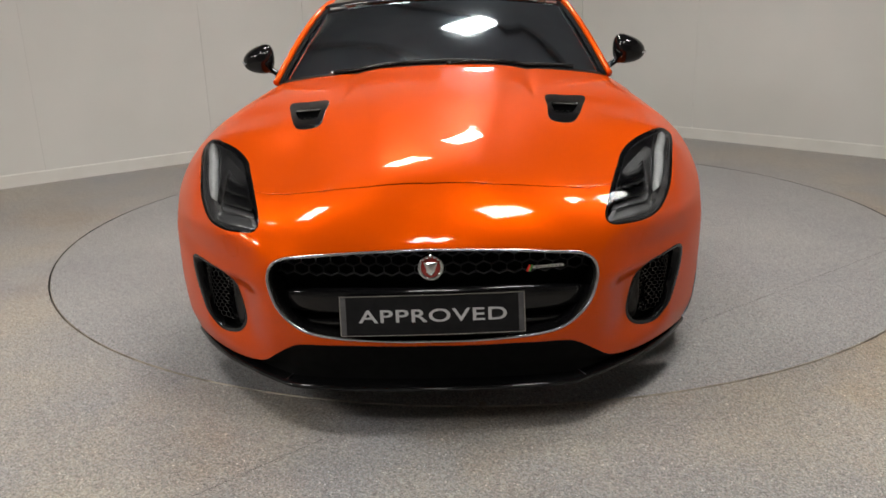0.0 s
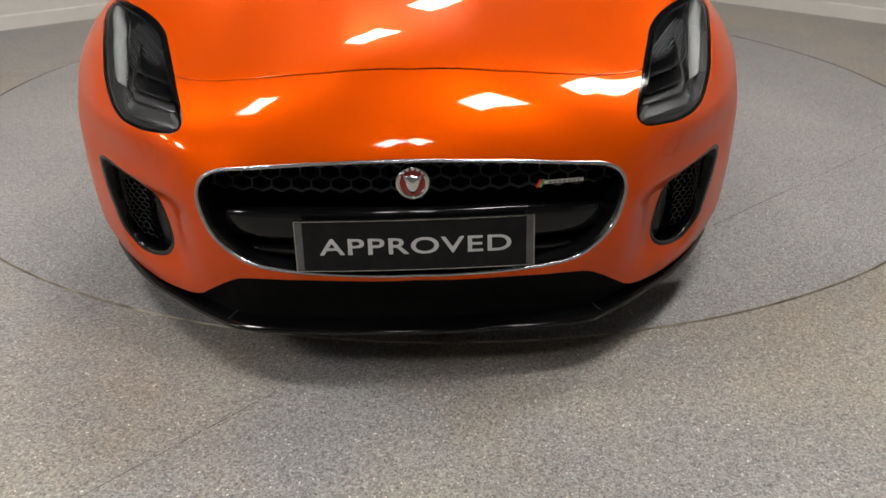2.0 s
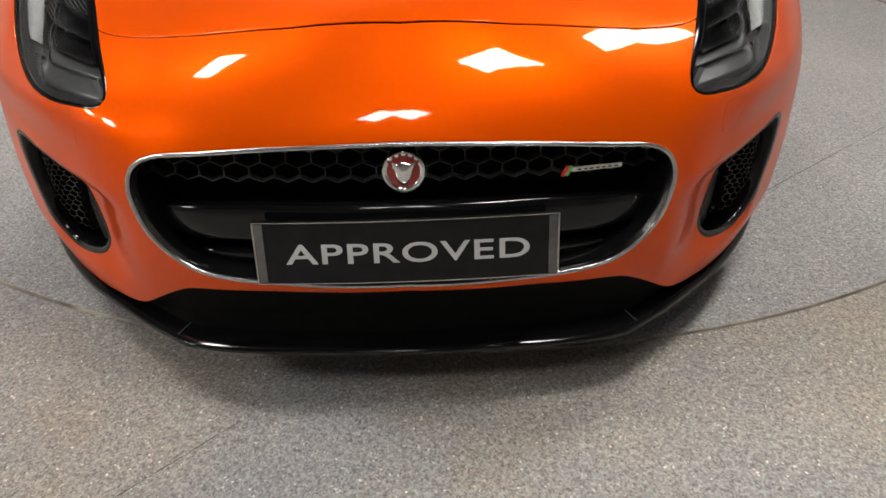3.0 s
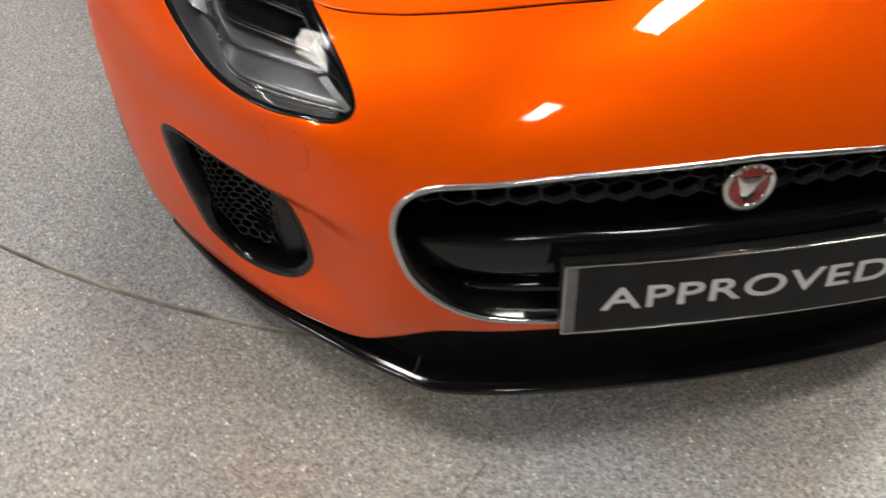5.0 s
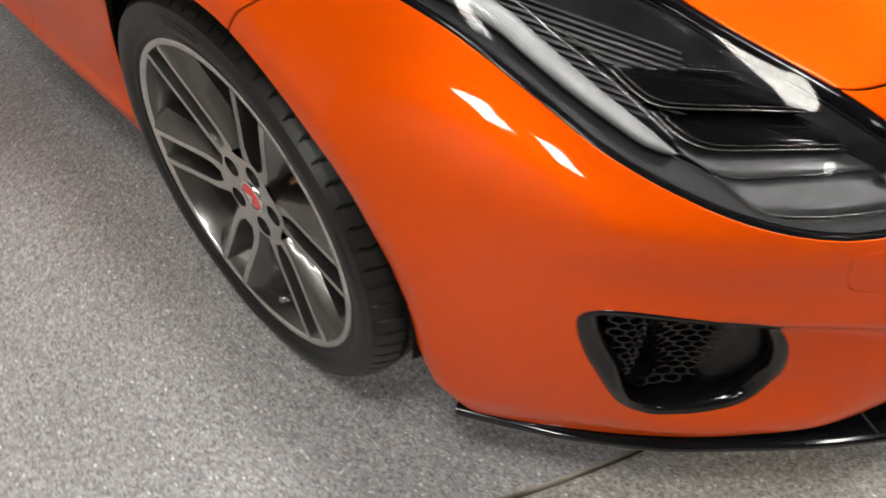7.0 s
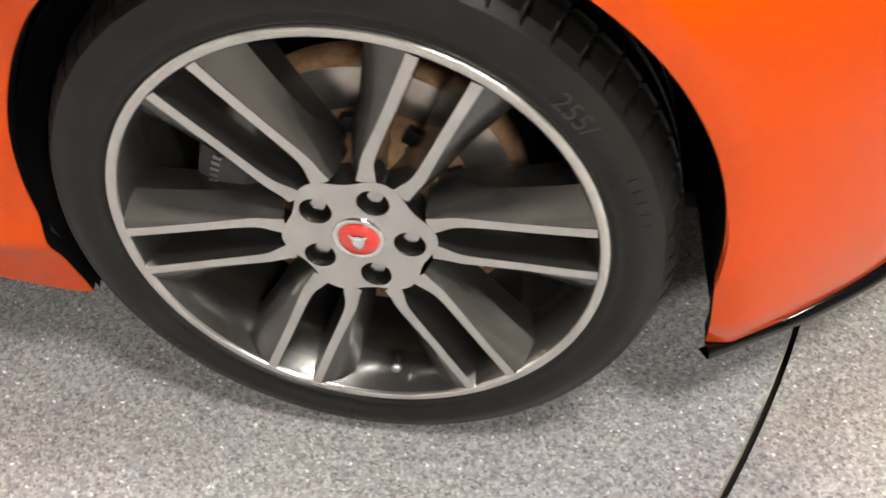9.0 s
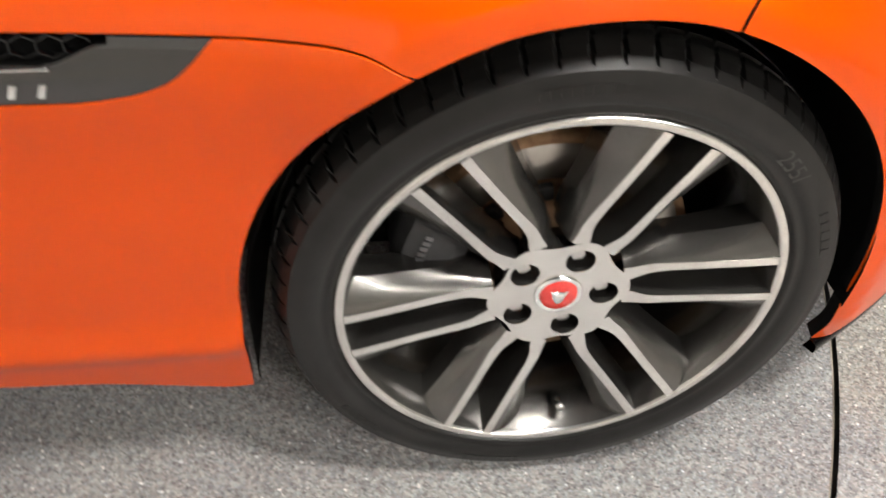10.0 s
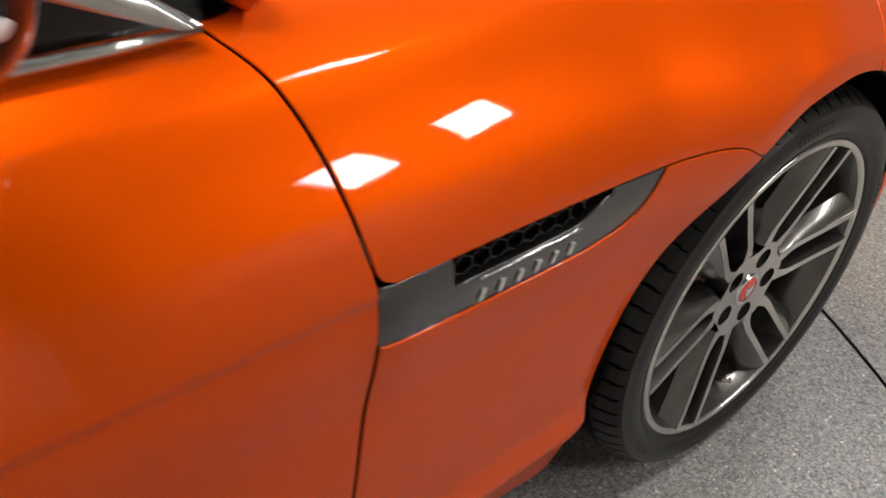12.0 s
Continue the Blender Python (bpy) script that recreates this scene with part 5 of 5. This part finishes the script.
    # stepped modules that follow the lower edge, each with a bright rim
    edges = [[(-0.026, 0.120), (-0.018, 0.085), (-0.017, 0.060), (-0.026, 0.027), (-0.042, -0.012), (-0.058, -0.055), (-0.088, -0.121)],
             [(-0.009, 0.060), (0.004, 0.024), (0.007, 0.000), (0.000, -0.026), (-0.020, -0.074), (-0.058, -0.163)],
             [(0.014, 0.000), (0.025, -0.025), (0.029, -0.052), (0.024, -0.078), (0.003, -0.125), (-0.032, -0.198)],
             [(0.040, -0.045), (0.046, -0.075), (0.042, -0.107), (0.013, -0.164), (-0.029, -0.238)],
             [(0.050, -0.080), (0.064, -0.130), (0.060, -0.163), (0.030, -0.225), (-0.018, -0.300)]]
    lines = [smooth_loop(e, 0.006, False) for e in edges]

    def sheet(name, a, b, d0, d1, mat, label):
        """A panel between two of the lines, from one depth to another, with a skirt behind its front edge."""
        k = 16
        pick = lambda l: np.stack([np.interp(np.linspace(0, 1, k), np.linspace(0, 1, len(l)), l[:, i]) for i in (0, 1)], 1)
        a, b = pick(a), pick(b)
        rows = [(b, d1 + 0.03), (b, d1), (a * 0.3 + b * 0.7, d1 * 0.75 + d0 * 0.25), (a * 0.7 + b * 0.3, d1 * 0.3 + d0 * 0.7), (a, d0), (a, d0 + 0.03)]
        pts = np.vstack([lamp_point(q[:, 0], q[:, 1], np.full(k, d)) for q, d in rows])
        return link_mesh(name, *both_sides(pts, grid_faces(len(rows), k), side), mat, lamp, label)

    sheet("upper_module", lines[0], lines[1], 0.046, 0.034, GLOSS_BLACK, "dark glassy upper light module")
    sheet("lower_module", lines[1], lines[2], 0.047, 0.034, GLOSS_BLACK, "dark glassy lower light module")
    sheet("blade", lines[2], lines[3], 0.046, 0.036, LAMP_DARK, "dark stepped blade")
    sheet("reflector", lines[3], lines[4], 0.040, 0.022, LAMP_GREY, "grey reflector shelf")
    for l, d, r in ((lines[0], 0.033, 0.0011), (lines[1], 0.030, 0.0017), (lines[1] - (0.0065, 0.002), 0.033, 0.0008), (lines[2], 0.030, 0.0019), (lines[2] - (0.0065, 0.002), 0.033, 0.0008), (lines[3], 0.034, 0.0010), (lines[4], 0.020, 0.0017)):
        tube("blade_edge", both_sides(lamp_point(l[:, 0], l[:, 1], np.full(len(l), d)), [], side)[0], r * 0.65, CHROME, lamp, "bright blade edge", sides=6)
    lamp_patch("end_plate", [(-0.020, -0.240), (-0.030, -0.246), (-0.026, -0.300), (-0.016, -0.300)], 0.024, LAMP_GREY, "bright end plate", nu=2, nv=4)
    for k in range(14):
        q = lines[0][int(len(lines[0]) * (0.32 + 0.045 * k))] if 0.32 + 0.045 * k < 1 else lines[0][-1]
        lamp_patch("dot", [(q[0] - 0.005, q[1] - 0.0012), (q[0] - 0.007, q[1] - 0.0012), (q[0] - 0.007, q[1] + 0.0012), (q[0] - 0.005, q[1] + 0.0012)], 0.038, BRIGHT, nu=2, nv=2, thick=0.002)
    # fine ribs in the upper part
    for k in range(12):
        u0 = -0.062 + 0.0068 * k
        lamp_patch("rib", [(u0, -0.005 - 0.004 * k), (u0 + 0.0030, -0.005 - 0.004 * k), (u0 + 0.0030 + 0.020, 0.215 - 0.003 * k), (u0 + 0.020, 0.215 - 0.003 * k)], 0.046, LAMP_DARK, nu=2, nv=6, thick=0.012)

# mesh inside the bonnet vents and side vents, and plain bars on the side vents
for side in (1, -1):
    def on_bonnet(u, v, d):
        return np.stack([u * side, v, bonnet(u, v) - 0.012 - d], 1)
    p, f = honeycomb(VENT_HOLE, 0.020, 0.003, 0.010, on_bonnet)
    link_mesh("vent_mesh", p, f, GLOSS_BLACK, bonnet_part, "black vent mesh", smooth=False)
    blade = smooth_loop([(0.524, -0.062), (0.424, -0.068), (0.424, -0.080), (0.520, -0.076)], 0.01)
    link_mesh("vent_blade", np.vstack([on_bonnet(blade[:, 0], blade[:, 1], np.full(len(blade), -0.013))]), [tuple(range(len(blade)))], CHROME, bonnet_part, "bright vent edge", smooth=False)

    def on_flank(u, v, d):
        lo, hi = np.full(len(u), 0.5), np.full(len(u), 1.1)
        for _ in range(30):
            mid = (lo + hi) / 2
            inside = hull(mid, u, v) < 0
            lo, hi = np.where(inside, mid, lo), np.where(inside, hi, mid)
        return np.stack([(lo - d) * side, u, v], 1)
    field = smooth_loop([(0.652, 0.674), (0.652, 0.701), (0.55, 0.698), (0.445, 0.692), (0.455, 0.678), (0.50, 0.674)], 0.01)
    p, f = honeycomb(field, 0.0165, 0.0016, 0.006, lambda u, v, d: on_flank(u, v, d + 0.010), 1.3)
    link_mesh("vent_mesh", p, f, GLOSS_BLACK, car, "black vent mesh", smooth=False)
    line = on_flank(np.linspace(0.625, 0.490, 24), np.full(24, 0.6708), np.full(24, 0.002))
    tube("vent_edge", line, 0.0014, BRIGHT, car, "bright vent blade edge", sides=6)
    for k in range(6):
        y = 0.622 - 0.0240 * k
        u = np.array([y + 0.0045, y - 0.0010, y - 0.0055, y])
        v = np.array([0.6445, 0.6445, 0.6565, 0.6565])
        pts = np.vstack([on_flank(u, v, np.full(4, 0.0006)), on_flank(u, v, np.full(4, 0.004))])
        link_mesh("vent_mark", pts, [(0, 1, 2, 3), (0, 4, 5, 1), (1, 5, 6, 2), (2, 6, 7, 3), (3, 7, 4, 0)], SILVER, car, "plain silver slanted bar", smooth=False)

# ---- cabin ----
def lofted(name, rows, mat, parent, label="", flip=False, thick=0.0):
    """A smooth sheet through rows of points."""
    n, m = len(rows), len(rows[0])
    pts = [p for row in rows for p in row]
    faces = grid_faces(n, m)
    ob = link_mesh(name, pts, [f[::-1] for f in faces] if flip else faces, mat, parent, label)
    if thick:
        mod = ob.modifiers.new("thickness", "SOLIDIFY")
        mod.thickness, mod.offset = thick, -1
    return ob


S = np.linspace(-1, 1, 33)
WS_BASE = np.stack([0.762 * S, 0.625 + 0.135 * np.abs(S) ** 2.4, 0.0 * S], 1)
WS_BASE[:, 2] = bonnet(WS_BASE[:, 0] * 0.97, WS_BASE[:, 1]) - 0.006
WS_TOP = np.stack([0.612 * S, 1.285 + 0.055 * np.abs(S) ** 2, 1.268 - 0.040 * np.abs(S) ** 2.2], 1)
rows = [WS_BASE + (WS_TOP - WS_BASE) * t + np.array([0, -0.012, 0.022]) * math.sin(math.pi * t) * (1 - 0.5 * S[:, None] ** 2) for t in np.linspace(0, 1, 17)]
screen = lofted("windscreen", rows, SCREEN_GLASS, car, "tinted windscreen", True)
screen.visible_shadow = False
# dark band round the screen
for t0, t1 in ((0.0, 0.06), (0.93, 1.0)):
    band = [WS_BASE + (WS_TOP - WS_BASE) * t + np.array([0, 0.002, -0.006]) + np.array([0, -0.012, 0.022]) * math.sin(math.pi * t) * (1 - 0.5 * S[:, None] ** 2) for t in np.linspace(t0, t1, 4)]
    lofted("screen_band", band, SATIN_BLACK, screen, flip=True)
for side in (1, -1):
    band = []
    for t in np.linspace(0, 1, 17):
        row = WS_BASE + (WS_TOP - WS_BASE) * t + np.array([0, 0.002, -0.006]) + np.array([0, -0.012, 0.022]) * math.sin(math.pi * t) * (1 - 0.5 * S[:, None] ** 2)
        band.append([[side * float(np.interp(a, S, row[:, 0])), float(np.interp(a, S, row[:, 1])), float(np.interp(a, S, row[:, 2]))] for a in np.linspace(0.90, 1.0, 4)])
    lofted("screen_band", band, SATIN_BLACK, screen, flip=side > 0)
RAIL = np.array([(0.775, 0.745, 0.912), (0.742, 0.88, 1.000), (0.700, 1.06, 1.105), (0.655, 1.25, 1.200), (0.628, 1.38, 1.243), (0.608, 1.62, 1.275), (0.598, 2.0, 1.268), (0.606, 2.4, 1.205), (0.64, 2.85, 1.075), (0.68, 3.1, 1.0)])
for side in (1, -1):
    path = smooth_loop(RAIL * (side, 1, 1), 0.04, False)
    tube("roof_pillar", path, 0.015, PAINT, car, "orange roof pillar and rail", sides=12, flat=1.25)
    path = smooth_loop((RAIL[:5] + np.array((-0.022, -0.006, -0.006))) * (side, 1, 1), 0.04, False)
    tube("pillar_seal", path, 0.010, MATT_BLACK, car, "black pillar seal", sides=8)
T = np.linspace(-1, 1, 25)
rows = []
for y in np.linspace(1.29, 2.25, 15):
    edge = smooth_loop(RAIL, 0.01, False)
    x1, z1 = np.interp(y + 0.06, edge[:, 1], edge[:, 0]), np.interp(y + 0.06, edge[:, 1], edge[:, 2])
    crown = 0.040 - 0.008 * ((y - 1.8) / 0.5) ** 2
    rows.append(np.stack([x1 * T, y + 0.055 * T ** 2, z1 + 0.012 + crown * (1 - T ** 2)], 1))
lofted("roof", rows, ROOF_BLACK, car, "gloss black roof panel", thick=0.01)
rows = []
for y in np.linspace(2.26, 3.12, 12):
    x1, z1 = np.interp(y, edge[:, 1], edge[:, 0]), np.interp(y, edge[:, 1], edge[:, 2])
    rows.append(np.stack([(x1 - 0.01) * T, y + 0.05 * T ** 2, z1 + 0.010 + 0.035 * (1 - T ** 2)], 1))
lofted("rear_window", rows, CAR_GLASS, car, "tinted rear window")
for side in (1, -1):
    rows = []
    ys = np.linspace(0.80, 2.85, 30)
    top_x, top_z = np.interp(ys, edge[:, 1], edge[:, 0]), np.interp(ys, edge[:, 1], edge[:, 2])
    base_x, base_z = 0.785 - 0.03 * ramp(ys, 1.6, 2.9), 0.893 + 0.06 * ramp(ys, 1.2, 2.9)
    for t in np.linspace(0, 1, 9):
        rows.append(np.stack([side * (base_x + (top_x - base_x) * t + 0.020 * math.sin(math.pi * t)), ys, base_z + np.maximum(top_z - base_z, 0) * t], 1))
    pane = lofted("side_window", rows, CAR_GLASS, car, "tinted frameless side window", side > 0)
    pane.visible_shadow = False
    strip = np.stack([side * (base_x + 0.008), ys, base_z + 0.005], 1)
    tube("window_trim", strip, np.interp(ys, (0.80, 0.86, 2.85), (0.0030, 0.0056, 0.0056)), CHROME, car, "satin metal window trim", sides=8)
    # satin strip outside the pillar, wall reflection put into its grey, black seal behind
    up = [(0.797, 0.800, 0.903), (0.788, 0.845, 0.937), (0.768, 0.915, 0.985), (0.728, 1.07, 1.078), (0.682, 1.26, 1.172)]
    low = [(0.798, 0.817, 0.902), (0.791, 0.900, 0.937), (0.771, 0.970, 0.985), (0.730, 1.125, 1.078), (0.683, 1.31, 1.172)]
    rows = [smooth_loop(np.array(l) * (side, 1, 1), 0.5, False) for l in (up, low)]
    rows = [[p + np.array(o) * (side, 1, 1) for p in l] for l, o in ((rows[0], (-0.012, 0, 0)), (rows[0], (0, 0, 0)), (rows[1], (0, 0, 0)), (rows[1], (-0.012, 0, 0)))]
    lofted("pillar_trim", rows, CHROME, car, "satin pillar strip with a wall reflection in its grey", side < 0)
    tube("pillar_trim_seal", np.array(low)[1:] * (side, 1, 1) + (side * -0.003, 0.006, 0), 0.0045, MATT_BLACK, car, sides=6)
    # wing mirror: rounded shell, mirror face, arm and indicator
    mirror = new("wing_mirror")
    mirror.parent = car
    tagged(mirror, "gloss black wing mirror on a short arm")
    mid = np.array((0.910, 1.002, 1.010))
    pts = []
    for i in range(17):
        a = math.pi * i / 16
        for k in range(28):
            b = 2 * math.pi * k / 28
            sq = lambda v, e: math.copysign(abs(v) ** e, v)
            r = math.sin(a) ** 0.75 if 0 < i < 16 else 0.0
            x, z = 0.080 * sq(math.cos(b), 0.75) * r, 0.066 * sq(math.sin(b), 0.85) * r
            taper = 1 - 0.30 * (x / 0.08)
            pts.append(((mid[0] + x) * side, mid[1] - 0.075 * math.cos(a) * (1 if a < math.pi / 2 else 0.25) + 0.15 * x, mid[2] + z * taper + 0.12 * (-x) - 0.004))
    faces = grid_faces(17, 28, True)
    link_mesh("shell", pts, [f if side < 0 else f[::-1] for f in faces], GLOSS_BLACK, mirror, "gloss black mirror shell")
    pts = [((mid[0] + 0.068 * math.cos(b)) * side, mid[1] + 0.0185 + 0.012 * math.cos(b), mid[2] + 0.050 * math.sin(b) - 0.006 * math.cos(b)) for b in np.linspace(0, 2 * math.pi, 33)[:-1]]
    link_mesh("mirror_glass", pts, [tuple(range(32))[::-side]], BRIGHT, mirror, "mirror glass", smooth=False)
    path = [(0.796 * side, 0.985, 0.888), (0.808 * side, 1.000, 0.925), (0.848 * side, 1.006, 0.952), (0.892 * side, 1.005, 0.960)]
    tube("arm", path, [0.020, 0.017, 0.016, 0.018], GLOSS_BLACK, mirror, sides=10, flat=0.7)
    path = [((0.910 + x) * side, 1.002 - y, 0.992 + z) for x, y, z in ((0.045, 0.052, -0.002), (0.062, 0.040, 0.0), (0.075, 0.020, 0.003), (0.081, 0.0, 0.005))]
    tube("indicator", path, [0.003, 0.0055, 0.0055, 0.003], PALE, mirror, "pale indicator strip", sides=8)
# cowl and wipers at the foot of the screen
rows = [np.stack([WS_BASE[:, 0], WS_BASE[:, 1] + dy, WS_BASE[:, 2] + dz], 1) for dy, dz in ((-0.030, 0.000), (-0.020, 0.004), (0.0, 0.004), (0.02, 0.010))]
lofted("cowl", rows, SATIN_BLACK, car, "black cowl strip", True)


def on_screen(s, t, lift):
    b = np.array([0.762 * s, 0.625 + 0.135 * abs(s) ** 2.4, 0])
    b[2] = float(bonnet(b[0] * 0.97, b[1])) - 0.006
    top = np.array([0.612 * s, 1.285 + 0.055 * s * s, 1.268 - 0.040 * abs(s) ** 2.2])
    return b + (top - b) * t + np.array([0, -0.55, 0.84]) * lift


for s0, s1 in ((-0.60, 0.20), (0.10, 0.80)):
    wiper = new("wiper")
    wiper.parent = car
    tagged(wiper, "black windscreen wiper")
    line = [on_screen(s, 0.018 + 0.02 * k / 10, 0.012) for k, s in enumerate(np.linspace(s0, s1, 11))]
    tube("wiper_blade", line, 0.0065, SATIN_BLACK, wiper, sides=6, flat=1.6)
    a = on_screen(s0 - 0.05, 0.0, 0.012)
    tube("wiper_arm", [a, on_screen(s0 + 0.1, 0.008, 0.018), on_screen((s0 + s1) / 2, 0.026, 0.021)], [0.011, 0.008, 0.005], GLOSS_BLACK, wiper, sides=8)
    bm = bmesh.new()
    bmesh.ops.create_cone(bm, cap_ends=True, segments=16, radius1=0.014, radius2=0.011, depth=0.02)
    bmesh.ops.translate(bm, vec=a, verts=bm.verts)
    part("pivot", bm, CHROME if s0 < 0 else SATIN_BLACK, wiper, "", True)
# inside: tub, dashboard, wheel, seats, mirror
part("cabin_tub", box_bm(1.36, 2.1, 0.05, 0.01, (0, 1.85, 0.30)), LEATHER, car, "dark cabin floor")
part("bulkhead", box_bm(1.36, 0.04, 0.55, 0.01, (0, 0.74, 0.60)), LEATHER, car)
part("rear_shelf", box_bm(1.26, 0.90, 0.05, 0.02, (0, 2.65, 0.86)), LEATHER, car, "dark rear shelf")
rows = []
for y, z in ((0.70, 0.885), (0.85, 0.915), (1.02, 0.925), (1.10, 0.905), (1.13, 0.86), (1.12, 0.74), (1.05, 0.60)):
    x = np.linspace(-0.70, 0.70, 25)
    rows.append(np.stack([x, np.full(25, y), z + 0.018 * bell(x, -0.36, 0.16) * (z > 0.85)], 1))
lofted("dashboard", rows, LEATHER, car, "black leather dashboard")
ring = [(-0.36 + 0.178 * math.cos(a), 1.19 - 0.06 * math.sin(a), 0.86 + 0.168 * math.sin(a)) for a in np.linspace(0, 2 * math.pi, 41)[:-1]]
steer = tube("steering_wheel", ring, 0.016, LEATHER, car, "black steering wheel", True, 10)
part("wheel_boss", box_bm(0.15, 0.05, 0.12, 0.02, (-0.36, 1.18, 0.855)), LEATHER, steer)
for x in (-0.36, 0.36):
    seat = new("seat")
    seat.parent = car
    tagged(seat, "black leather sports seat")
    part("cushion", box_bm(0.50, 0.52, 0.16, 0.05, (x, 1.62, 0.46)), LEATHER, seat, "", True)
    part("backrest", box_bm(0.48, 0.15, 0.66, 0.05, (x, 1.96, 0.78), Matrix.Rotation(radians(-14), 4, "X")), LEATHER, seat, "", True)
    part("headrest", box_bm(0.26, 0.12, 0.19, 0.045, (x, 2.06, 1.09), Matrix.Rotation(radians(-10), 4, "X")), LEATHER, seat, "", True)
part("camera_housing", box_bm(0.115, 0.10, 0.045, 0.012, (0.0, 1.235, 1.205), Matrix.Rotation(radians(26), 4, "X")), SATIN_BLACK, car, "black sensor housing behind the screen")
part("rear_view_mirror", box_bm(0.22, 0.025, 0.06, 0.012, (0.0, 1.33, 1.165)), SATIN_BLACK, car, "black rear-view mirror")
